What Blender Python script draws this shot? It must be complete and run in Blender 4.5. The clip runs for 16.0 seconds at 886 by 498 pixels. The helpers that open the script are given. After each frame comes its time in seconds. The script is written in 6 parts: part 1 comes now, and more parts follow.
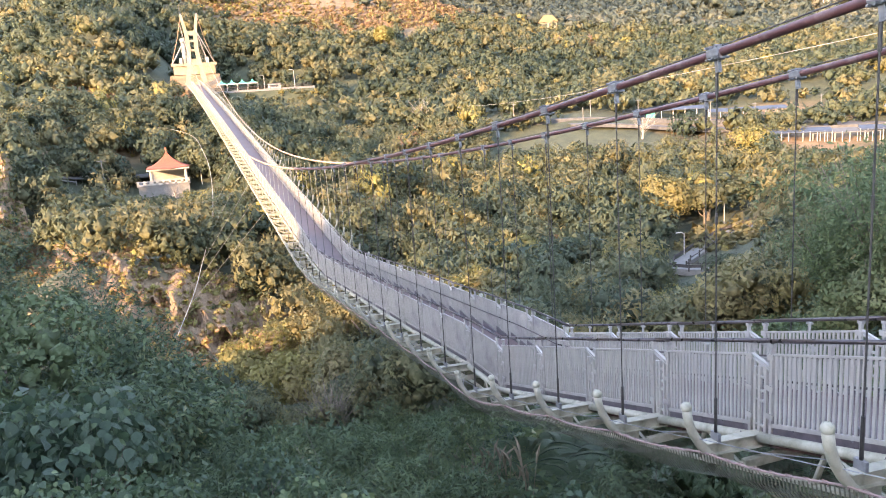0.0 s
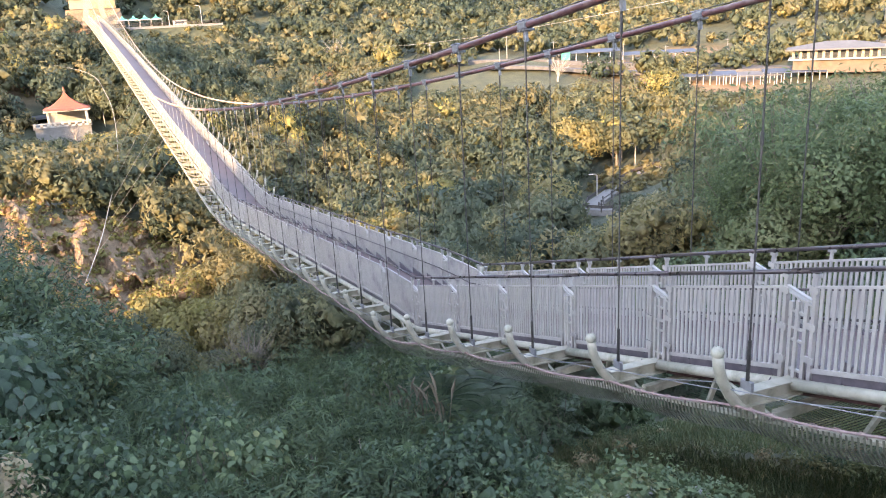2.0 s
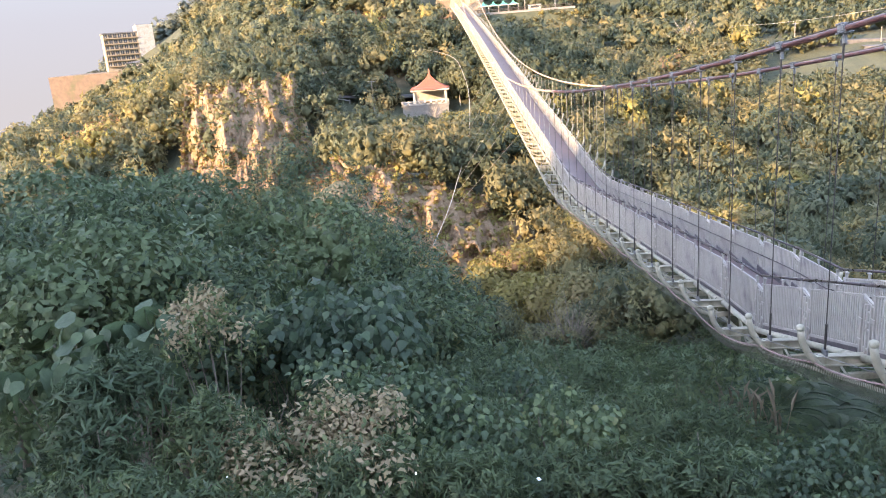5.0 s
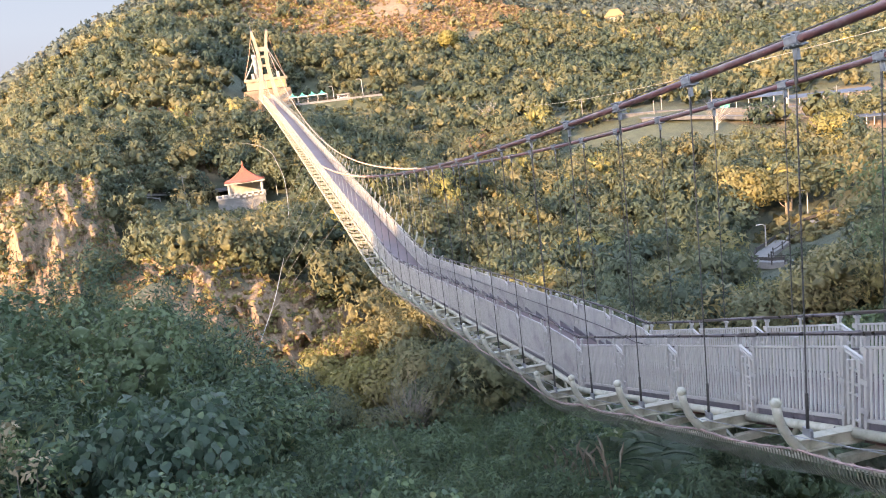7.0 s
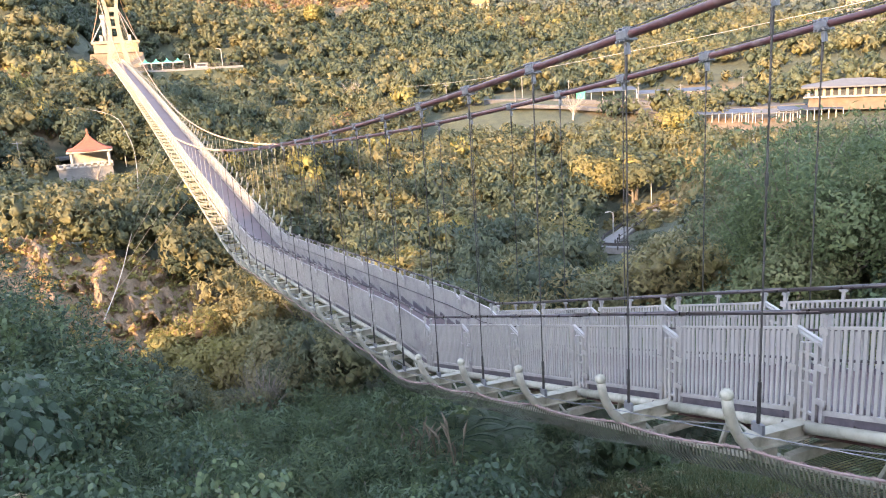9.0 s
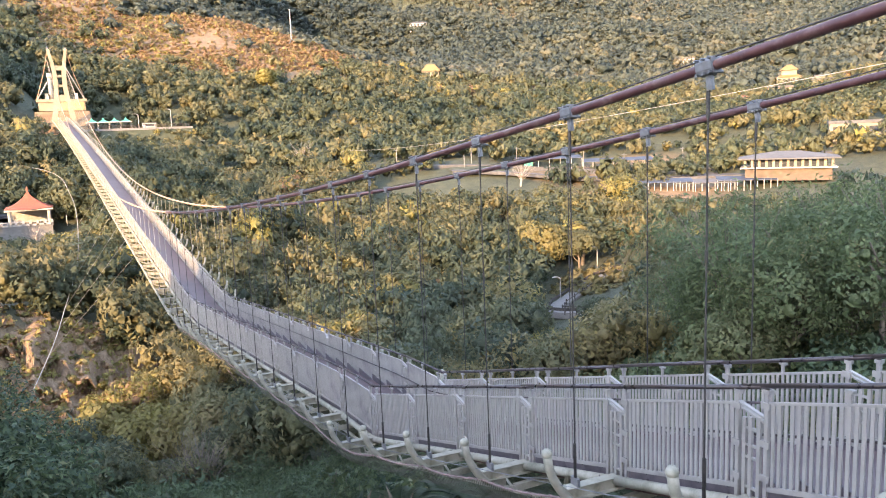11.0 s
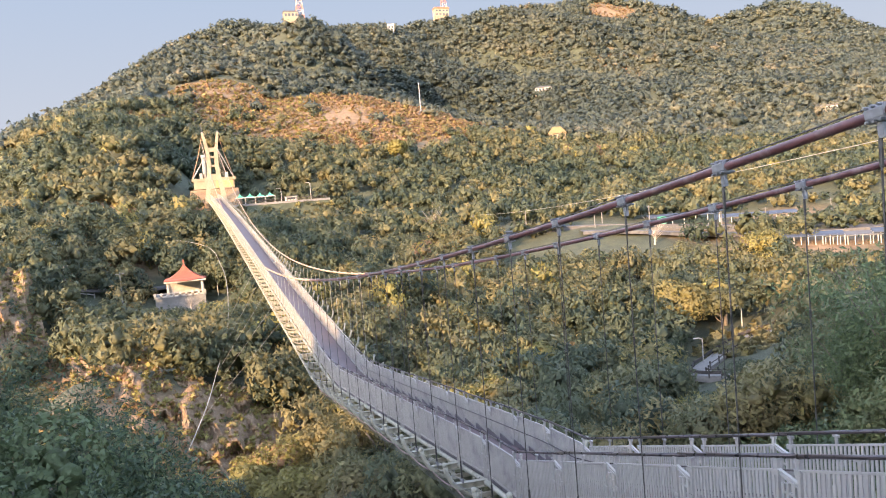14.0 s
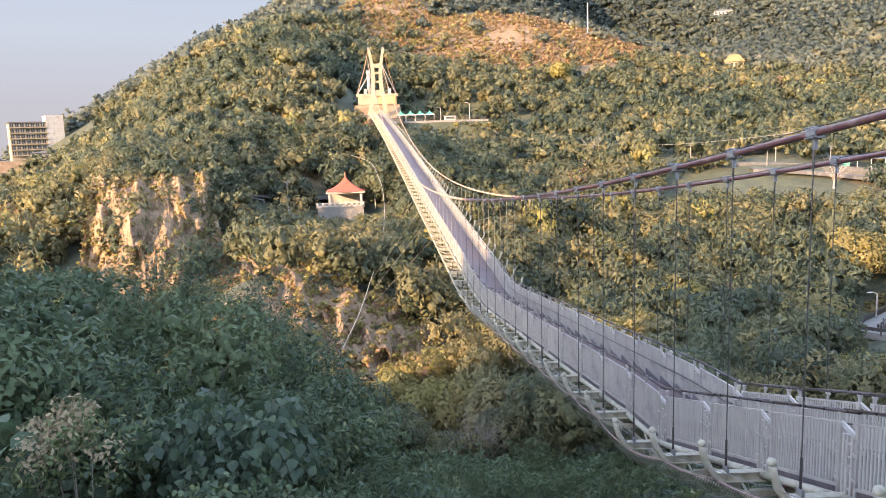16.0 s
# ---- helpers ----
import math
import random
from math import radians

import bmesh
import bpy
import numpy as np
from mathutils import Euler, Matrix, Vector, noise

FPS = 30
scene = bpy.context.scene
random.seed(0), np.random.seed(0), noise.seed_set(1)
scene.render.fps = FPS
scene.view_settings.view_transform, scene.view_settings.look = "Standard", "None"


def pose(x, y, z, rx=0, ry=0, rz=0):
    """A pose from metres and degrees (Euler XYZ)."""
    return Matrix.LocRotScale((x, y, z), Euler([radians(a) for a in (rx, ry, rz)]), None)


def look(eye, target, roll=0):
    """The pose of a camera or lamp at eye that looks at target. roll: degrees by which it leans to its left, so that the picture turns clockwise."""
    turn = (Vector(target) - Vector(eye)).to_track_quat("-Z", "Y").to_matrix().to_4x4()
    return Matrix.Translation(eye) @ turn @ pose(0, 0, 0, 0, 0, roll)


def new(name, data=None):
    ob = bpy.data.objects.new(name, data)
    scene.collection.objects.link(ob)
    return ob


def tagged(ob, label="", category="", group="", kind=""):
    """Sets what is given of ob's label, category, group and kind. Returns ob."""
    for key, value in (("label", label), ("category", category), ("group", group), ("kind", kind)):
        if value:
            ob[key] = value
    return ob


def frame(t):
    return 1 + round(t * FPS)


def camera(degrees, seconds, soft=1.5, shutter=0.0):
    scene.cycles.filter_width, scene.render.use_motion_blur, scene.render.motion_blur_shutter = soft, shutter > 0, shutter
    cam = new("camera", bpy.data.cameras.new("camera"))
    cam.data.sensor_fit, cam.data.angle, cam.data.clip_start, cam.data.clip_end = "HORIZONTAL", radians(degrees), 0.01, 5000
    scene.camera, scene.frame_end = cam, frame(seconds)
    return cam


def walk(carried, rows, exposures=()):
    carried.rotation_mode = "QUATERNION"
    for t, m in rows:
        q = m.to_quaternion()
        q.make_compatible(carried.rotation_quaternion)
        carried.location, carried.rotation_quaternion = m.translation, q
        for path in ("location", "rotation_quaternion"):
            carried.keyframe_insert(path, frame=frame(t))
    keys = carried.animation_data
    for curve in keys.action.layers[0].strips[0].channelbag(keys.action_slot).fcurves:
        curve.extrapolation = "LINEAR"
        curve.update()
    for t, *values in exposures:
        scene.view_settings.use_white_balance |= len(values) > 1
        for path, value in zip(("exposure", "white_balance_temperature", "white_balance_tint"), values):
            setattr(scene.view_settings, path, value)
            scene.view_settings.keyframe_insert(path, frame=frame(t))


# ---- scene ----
cam = camera(60.1, 16.0, soft=1.0)
PATH = [
    (0, (0.273, -0.019, -0.241), (0.876, 1.845, -0.643), -4.0),
    (0.5, (0.324, -0.032, -0.264), (1.008, 1.791, -0.722), -4.3),
    (1, (0.379, -0.054, -0.288), (1.134, 1.729, -0.789), -4.1),
    (1.5, (0.401, -0.094, -0.309), (1.194, 1.663, -0.842), -3.6),
    (2, (0.365, -0.128, -0.319), (1.143, 1.629, -0.877), -3.3),
    (2.5, (0.298, -0.156, -0.322), (0.964, 1.634, -0.916), -3.1),
    (3, (0.227, -0.161, -0.357), (0.686, 1.681, -0.986), -3.2),
    (3.5, (0.132, -0.122, -0.364), (0.362, 1.757, -1.009), -3.5),
    (4, (-0.053, -0.212, -0.284), (-0.032, 1.686, -0.913), -4.3),
    (4.2, (-0.09, -0.266, -0.277), (-0.142, 1.636, -0.894), -4.6),
    (6.3, (0.126, -0.118, -0.206), (0.243, 1.836, -0.617), -7.0),
    (6.5, (0.141, -0.078, -0.214), (0.354, 1.87, -0.616), -7.0),
    (7, (0.136, -0.163, -0.193), (0.561, 1.755, -0.571), -7.1),
    (7.5, (0.171, -0.198, -0.207), (0.745, 1.679, -0.588), -6.7),
    (8, (0.28, -0.215, -0.234), (0.932, 1.633, -0.637), -5.6),
    (8.5, (0.405, -0.226, -0.258), (1.105, 1.596, -0.691), -4.5),
    (9, (0.489, -0.232, -0.268), (1.242, 1.563, -0.728), -3.7),
    (9.2, (0.506, -0.252, -0.268), (1.283, 1.531, -0.734), -3.5),
    (11.3, (0.609, -0.131, -0.142), (1.506, 1.636, -0.412), -2.6),
    (11.5, (0.575, -0.146, -0.147), (1.456, 1.633, -0.394), -2.6),
    (12, (0.544, -0.09, -0.132), (1.373, 1.717, -0.347), -3.4),
    (12.5, (0.477, -0.052, -0.122), (1.253, 1.781, -0.32), -4.8),
    (13, (0.403, -0.042, -0.129), (1.141, 1.809, -0.301), -5.5),
    (13.5, (0.333, -0.059, -0.117), (1.02, 1.814, -0.258), -5.3),
    (14, (0.289, -0.059, -0.114), (0.888, 1.845, -0.236), -4.8),
    (14.5, (0.241, 0.002, -0.117), (0.736, 1.936, -0.244), -4.0),
    (15, (0.206, 0.036, -0.145), (0.592, 1.991, -0.311), -3.1),
    (15.5, (0.16, 0.056, -0.176), (0.453, 2.021, -0.403), -2.3),
    (16, (0.184, 0.134, -0.218), (0.385, 2.102, -0.513), -1.8),
]
walk(cam, [(t, look(eye, target, roll)) for t, eye, target, roll in PATH], exposures=((0, 3.76, 8100, 24), (2.5, 3.86, 8100, 24), (4, 4.03, 8100, 24), (5.4, 3.68, 8100, 24), (6.6, 3.62, 8150, 24), (9, 3.74, 8150, 24), (11.5, 3.52, 8100, 24), (13, 3.50, 8100, 24), (14.5, 3.38, 8050, 24), (16, 3.48, 8150, 24)))

# ---- light ----
SUN_AZ, SUN_EL = -130.0, 14.0          # degrees from +y towards +x, and above the horizon
world = bpy.data.worlds.new("world")
scene.world = world
world.use_nodes = True
wn = world.node_tree.nodes
sky = wn.new("ShaderNodeTexSky")
sky.sky_type = "NISHITA"
sky.sun_disc = False
sky.sun_elevation = radians(SUN_EL)
sky.sun_rotation = radians(SUN_AZ)
sky.altitude = 1000
sky.air_density, sky.dust_density, sky.ozone_density = 1.0, 0.9, 1.0
world.node_tree.links.new(sky.outputs[0], wn["Background"].inputs[0])
wn["Background"].inputs[1].default_value = 0.15
sun_data = bpy.data.lights.new("sun", "SUN")
sun_data.energy, sun_data.angle, sun_data.color = 1.42, radians(0.6), (1.0, 0.745, 0.46)
sun = new("sun", sun_data)
sd = Vector((math.sin(radians(SUN_AZ)) * math.cos(radians(SUN_EL)), math.cos(radians(SUN_AZ)) * math.cos(radians(SUN_EL)), math.sin(radians(SUN_EL))))
sun.matrix_world = look(sd * 300, (0, 0, 0))


# ---- materials ----
def mat(name, rough=0.6, metal=0.0):
    m = bpy.data.materials.new(name)
    m.use_nodes = True
    b = m.node_tree.nodes["Principled BSDF"]
    b.inputs["Roughness"].default_value = rough
    b.inputs["Metallic"].default_value = metal
    return m, m.node_tree.nodes, m.node_tree.links, b


def noise_node(n, l, scale, detail=4.0, vec=None, rough=0.55):
    t = n.new("ShaderNodeTexNoise")
    t.inputs["Scale"].default_value, t.inputs["Detail"].default_value, t.inputs["Roughness"].default_value = scale, detail, rough
    if vec is not None:
        l.new(vec, t.inputs["Vector"])
    return t


def ramp(n, l, fac, stops):
    r = n.new("ShaderNodeValToRGB")
    el = r.color_ramp.elements
    while len(el) < len(stops):
        el.new(0.5)
    for e, (p, c) in zip(el, stops):
        e.position, e.color = p, (*c, 1)
    l.new(fac, r.inputs[0])
    return r


def mixc(n, l, fac, a, b, mode="MIX"):
    x = n.new("ShaderNodeMix")
    x.data_type, x.blend_type = "RGBA", mode
    for s, v in ((x.inputs[0], fac), (x.inputs[6], a), (x.inputs[7], b)):
        if isinstance(v, (int, float)):
            s.default_value = v
        elif isinstance(v, tuple):
            s.default_value = (*v, 1)
        else:
            l.new(v, s)
    return x.outputs[2]


def bump(n, l, b, height, strength=0.3, dist=0.02):
    bp = n.new("ShaderNodeBump")
    bp.inputs["Strength"].default_value, bp.inputs["Distance"].default_value = strength, dist
    l.new(height, bp.inputs["Height"])
    l.new(bp.outputs[0], b.inputs["Normal"])


def surface(name, c1, c2, scale=3.0, rough=0.6, metal=0.0, stain=None, stain_scale=0.6, fine=40.0, bumpy=0.15, vary=0.0):
    """A paint, metal, stone or wood: two tones, a stain at a larger scale and fine relief."""
    m, n, l, b = mat(name, rough, metal)
    co = n.new("ShaderNodeTexCoord").outputs["Object"]
    a = noise_node(n, l, scale, 5, co)
    col = ramp(n, l, a.outputs[0], [(0.3, c1), (0.7, c2)]).outputs[0]
    if stain:
        s = noise_node(n, l, stain_scale, 6, co, 0.65)
        f = ramp(n, l, s.outputs[0], [(0.5, (0, 0, 0)), (0.68, (1, 1, 1))]).outputs[0]
        col = mixc(n, l, f, col, stain)
    if vary:
        oi = n.new("ShaderNodeObjectInfo")
        mr = n.new("ShaderNodeMapRange")
        mr.inputs[3].default_value, mr.inputs[4].default_value = 1 - vary, 1 + vary
        l.new(oi.outputs["Random"], mr.inputs[0])
        mul = n.new("ShaderNodeVectorMath")
        mul.operation = "SCALE"
        l.new(col, mul.inputs[0])
        l.new(mr.outputs[0], mul.inputs["Scale"])
        col = mul.outputs[0]
    l.new(col, b.inputs["Base Color"])
    f = noise_node(n, l, fine, 3, co)
    bump(n, l, b, f.outputs[0], bumpy, 0.01)
    rr = n.new("ShaderNodeMapRange")
    rr.inputs[3].default_value, rr.inputs[4].default_value = max(0.05, rough - 0.12), min(1, rough + 0.12)
    l.new(a.outputs[0], rr.inputs[0])
    l.new(rr.outputs[0], b.inputs["Roughness"])
    return m


def leaf_material(name, stops, translucent=0.3, rough=0.55, grain=1.6):
    """Leaves: the tint attribute picks the tree's colour, every leaf strays a little from it."""
    m, n, l, b = mat(name, rough)
    at = n.new("ShaderNodeAttribute")
    at.attribute_name = "tint"
    geo = n.new("ShaderNodeNewGeometry")
    add = n.new("ShaderNodeMath")
    add.operation = "MULTIPLY_ADD"
    l.new(geo.outputs["Random Per Island"], add.inputs[0])
    add.inputs[1].default_value = 0.12
    l.new(at.outputs["Fac"], add.inputs[2])
    sub = n.new("ShaderNodeMath")
    sub.operation = "SUBTRACT"
    l.new(add.outputs[0], sub.inputs[0])
    sub.inputs[1].default_value = 0.06
    col = ramp(n, l, sub.outputs[0], stops).outputs[0]
    nz = noise_node(n, l, 0.25, 3, n.new("ShaderNodeTexCoord").outputs["Object"])
    col = mixc(n, l, 0.4, col, ramp(n, l, nz.outputs[0], [(0.25, (0.65, 0.68, 0.65)), (0.75, (1.3, 1.25, 1.15))]).outputs[0], "MULTIPLY")
    sprig = noise_node(n, l, grain, 4, n.new("ShaderNodeTexCoord").outputs["Object"], 0.7)
    col = mixc(n, l, 0.45, col, ramp(n, l, sprig.outputs[0], [(0.32, (0.5, 0.52, 0.5)), (0.68, (1.5, 1.45, 1.35))]).outputs[0], "MULTIPLY")
    l.new(col, b.inputs["Base Color"])
    b.inputs["Specular IOR Level"].default_value = 0.25
    tr = n.new("ShaderNodeBsdfTranslucent")
    l.new(col, tr.inputs[0])
    rel = noise_node(n, l, grain * 1.3, 4, n.new("ShaderNodeTexCoord").outputs["Object"], 0.65)
    bump(n, l, b, rel.outputs[0], 0.4, 0.5 / grain)
    mx = n.new("ShaderNodeMixShader")
    mx.inputs[0].default_value = translucent
    l.new(b.outputs[0], mx.inputs[1])
    l.new(tr.outputs[0], mx.inputs[2])
    l.new(mx.outputs[0], n["Material Output"].inputs[0])
    return m


FOREST = [(0.0, (0.056, 0.08, 0.057)), (0.28, (0.102, 0.12, 0.073)), (0.5, (0.158, 0.154, 0.085)), (0.68, (0.205, 0.18, 0.095)), (0.84, (0.25, 0.228, 0.088)), (0.93, (0.285, 0.256, 0.086)), (1.0, (0.285, 0.18, 0.115))]
SHRUB = [(0.0, (0.04, 0.072, 0.05)), (0.3, (0.075, 0.12, 0.07)), (0.6, (0.125, 0.172, 0.085)), (0.82, (0.21, 0.21, 0.11)), (1.0, (0.31, 0.245, 0.165))]
# mountain leaves: the blue-grey of distant haze is mixed into these colours
HAZED_HIGHLAND = [(0.0, (0.058, 0.08, 0.075)), (0.3, (0.092, 0.113, 0.095)), (0.5, (0.125, 0.138, 0.108)), (0.7, (0.165, 0.162, 0.12)), (1.0, (0.24, 0.19, 0.135))]
LEAF = leaf_material("forest_leaf", FOREST, 0.42, 0.55, 2.6)
LEAF_NEAR = leaf_material("shrub_leaf", SHRUB, 0.4, 0.45, 5.0)
LEAF_HAZED = leaf_material("hazed_highland_leaf", HAZED_HIGHLAND, 0.42, 0.6, 0.9)
BARK = surface("bark", (0.09, 0.075, 0.06), (0.2, 0.17, 0.14), 6, 0.9, bumpy=0.6, fine=14)
PALE_BARK = surface("pale_bark", (0.22, 0.19, 0.16), (0.36, 0.32, 0.28), 6, 0.85, bumpy=0.5, fine=14)
PAINT = surface("grey_white_paint", (0.25, 0.241, 0.228), (0.31, 0.3, 0.284), 2.5, 0.4, stain=(0.19, 0.18, 0.185), stain_scale=1.3, vary=0.06)
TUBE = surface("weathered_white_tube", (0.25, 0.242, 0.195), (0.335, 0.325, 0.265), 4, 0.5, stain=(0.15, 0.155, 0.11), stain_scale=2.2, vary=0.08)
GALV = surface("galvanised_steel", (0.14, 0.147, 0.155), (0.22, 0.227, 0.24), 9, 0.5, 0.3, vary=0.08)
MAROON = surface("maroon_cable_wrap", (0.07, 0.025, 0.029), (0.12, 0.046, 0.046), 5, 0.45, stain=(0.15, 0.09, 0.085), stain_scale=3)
# lighter copy of the maroon wrap, with low sunlight put into the colour
LIT_WRAP = surface("sunlit_cable_wrap", (0.34, 0.2, 0.13), (0.46, 0.29, 0.2), 5, 0.55)
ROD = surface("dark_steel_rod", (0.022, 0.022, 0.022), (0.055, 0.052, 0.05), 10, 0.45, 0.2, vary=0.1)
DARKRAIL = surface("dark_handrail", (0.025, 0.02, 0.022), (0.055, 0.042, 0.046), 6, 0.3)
DECK = surface("purple_brown_deck", (0.085, 0.058, 0.062), (0.14, 0.098, 0.098), 3, 0.6, stain=(0.09, 0.064, 0.068), vary=0.08)
STAIR = surface("dark_stair_edge", (0.05, 0.045, 0.055), (0.1, 0.085, 0.1), 6, 0.5)
ROPE = surface("pink_grey_rope", (0.17, 0.115, 0.11), (0.27, 0.195, 0.18), 14, 0.85, fine=60, bumpy=0.5)
NET = surface("olive_grey_net", (0.06, 0.063, 0.043), (0.105, 0.107, 0.078), 12, 0.9)
CREAM = surface("cream_concrete", (0.235, 0.19, 0.13), (0.3, 0.25, 0.175), 0.7, 0.8, stain=(0.24, 0.19, 0.13), stain_scale=0.4, fine=6, bumpy=0.3)
WHITE = surface("white_plaster", (0.3, 0.288, 0.258), (0.38, 0.363, 0.33), 0.9, 0.75, stain=(0.23, 0.215, 0.18), stain_scale=0.5)
REDTILE = surface("red_roof_tile", (0.26, 0.055, 0.03), (0.4, 0.1, 0.05), 3, 0.6, bumpy=0.4, fine=12)
YELLOWTILE = surface("yellow_roof_tile", (0.2, 0.125, 0.05), (0.27, 0.18, 0.07), 2, 0.5)
TEAL = surface("green_canvas", (0.03, 0.24, 0.16), (0.06, 0.36, 0.25), 2, 0.7)
GREYROOF = surface("grey_metal_roof", (0.075, 0.075, 0.077), (0.115, 0.114, 0.113), 0.8, 0.85, 0.0, stain=(0.1, 0.1, 0.095))
BLUEROOF = surface("blue_metal_roof", (0.03, 0.045, 0.075), (0.055, 0.075, 0.105), 0.8, 0.8, 0.0)
ASPHALT = surface("grey_asphalt", (0.06, 0.06, 0.062), (0.1, 0.098, 0.096), 1.5, 0.9, stain=(0.12, 0.115, 0.11), fine=20)
PATHSTONE = surface("pale_path_concrete", (0.14, 0.136, 0.128), (0.2, 0.194, 0.18), 2, 0.85)
DARKWOOD = surface("dark_fence_wood", (0.03, 0.028, 0.026), (0.07, 0.06, 0.055), 5, 0.8)
GLASS = surface("dark_window_glass", (0.03, 0.035, 0.04), (0.06, 0.07, 0.08), 1, 0.12)
STONE = surface("grey_boulder", (0.15, 0.147, 0.135), (0.27, 0.26, 0.24), 3, 0.9, stain=(0.14, 0.15, 0.1), stain_scale=2, fine=15, bumpy=0.6)
CARPAINT = surface("white_car_paint", (0.66, 0.66, 0.66), (0.74, 0.74, 0.74), 1, 0.25)
CARDARK = surface("dark_car_paint", (0.03, 0.03, 0.035), (0.06, 0.06, 0.07), 1, 0.25)
ORANGE = surface("red_white_mast_red", (0.42, 0.09, 0.05), (0.5, 0.14, 0.08), 1, 0.6)
EARTH = surface("brown_earth", (0.09, 0.065, 0.05), (0.15, 0.11, 0.08), 0.4, 0.95, stain=(0.07, 0.075, 0.04), stain_scale=0.15, fine=4, bumpy=0.5)
FLOWER = surface("white_petals", (0.7, 0.7, 0.66), (0.8, 0.8, 0.78), 5, 0.7)
REED = surface("dry_reed_plume", (0.12, 0.1, 0.07), (0.18, 0.15, 0.11), 6, 0.9)


def ground_material():
    m, n, l, b = mat("hillside_soil_and_grass", 0.95)
    geo = n.new("ShaderNodeNewGeometry")
    pos = geo.outputs["Position"]
    big = noise_node(n, l, 0.02, 6, pos, 0.6)
    mid = noise_node(n, l, 0.35, 6, pos, 0.6)
    fine = noise_node(n, l, 5.0, 5, pos, 0.7)
    green = ramp(n, l, mid.outputs[0], [(0.3, (0.034, 0.043, 0.028)), (0.5, (0.055, 0.064, 0.038)), (0.72, (0.082, 0.086, 0.05))]).outputs[0]
    dry = ramp(n, l, mid.outputs[0], [(0.3, (0.15, 0.09, 0.052)), (0.5, (0.215, 0.135, 0.077)), (0.72, (0.27, 0.18, 0.108))]).outputs[0]

    def patch(x, y, r, soft):
        """A round patch of dry grass with a ragged edge, in the plan."""
        d = n.new("ShaderNodeVectorMath")
        d.operation = "MULTIPLY_ADD"
        l.new(pos, d.inputs[0])
        d.inputs[1].default_value, d.inputs[2].default_value = (1 / r[0], 1 / r[1], 0), (-x / r[0], -y / r[1], 0)
        ln = n.new("ShaderNodeVectorMath")
        ln.operation = "LENGTH"
        l.new(d.outputs[0], ln.inputs[0])
        ad = n.new("ShaderNodeMath")
        ad.operation = "MULTIPLY_ADD"
        l.new(big.outputs[0], ad.inputs[0])
        ad.inputs[1].default_value = 1.2
        l.new(ln.outputs["Value"], ad.inputs[2])
        hf = n.new("ShaderNodeMath")
        hf.operation = "MULTIPLY"
        l.new(ad.outputs[0], hf.inputs[0])
        hf.inputs[1].default_value = 0.5
        return ramp(n, l, hf.outputs[0], [(0.0, (1, 1, 1)), (0.68 - soft * 0.3, (1, 1, 1)), (0.82, (0, 0, 0))]).outputs[0]
    col = green
    for x, y, r in DRY:
        sc = n.new("ShaderNodeMath")
        p = patch(x, y, r, 0.2)
        sc.operation = "MULTIPLY"
        l.new(p, sc.inputs[0])
        sc.inputs[1].default_value = 0.92
        col = mixc(n, l, sc.outputs[0], col, dry)
    col = mixc(n, l, 0.6, col, ramp(n, l, fine.outputs[0], [(0.25, (0.55, 0.55, 0.5)), (0.75, (1.3, 1.3, 1.2))]).outputs[0], "MULTIPLY")
    l.new(col, b.inputs["Base Color"])
    bump(n, l, b, fine.outputs[0], 0.6, 0.25)
    return m


def rock_material():
    m, n, l, b = mat("orange_cliff_rock", 0.95)
    pos = n.new("ShaderNodeNewGeometry").outputs["Position"]
    mp = n.new("ShaderNodeMapping")
    mp.inputs["Scale"].default_value = (1, 1, 0.7)
    l.new(pos, mp.inputs[0])
    a = noise_node(n, l, 0.35, 8, mp.outputs[0], 0.65)
    f = noise_node(n, l, 2.2, 6, mp.outputs[0], 0.7)
    col = ramp(n, l, a.outputs[0], [(0.28, (0.16, 0.105, 0.07)), (0.45, (0.25, 0.165, 0.1)), (0.6, (0.32, 0.22, 0.135)), (0.75, (0.2, 0.16, 0.085))]).outputs[0]
    col = mixc(n, l, 0.7, col, ramp(n, l, f.outputs[0], [(0.3, (0.5, 0.5, 0.5)), (0.7, (1.25, 1.2, 1.15))]).outputs[0], "MULTIPLY")
    l.new(col, b.inputs["Base Color"])
    bump(n, l, b, f.outputs[0], 0.9, 0.6)
    return m


DRY = [(90, 464, (108, 60)), (165, 468, (50, 36)), (22, 510, (34, 36)), (-18, 420, (12, 22)), (494, 825, (34, 30)), (-30, 232, (28, 40)), (-24, 138, (22, 26)), (175, 205, (40, 22)), (280, 420, (60, 40)), (0, 100, (22, 16)), (150, 168, (40, 18)), (225, 185, (20, 12)), (418, 690, (14, 60))]
GROUND = ground_material()
ROCK = rock_material()


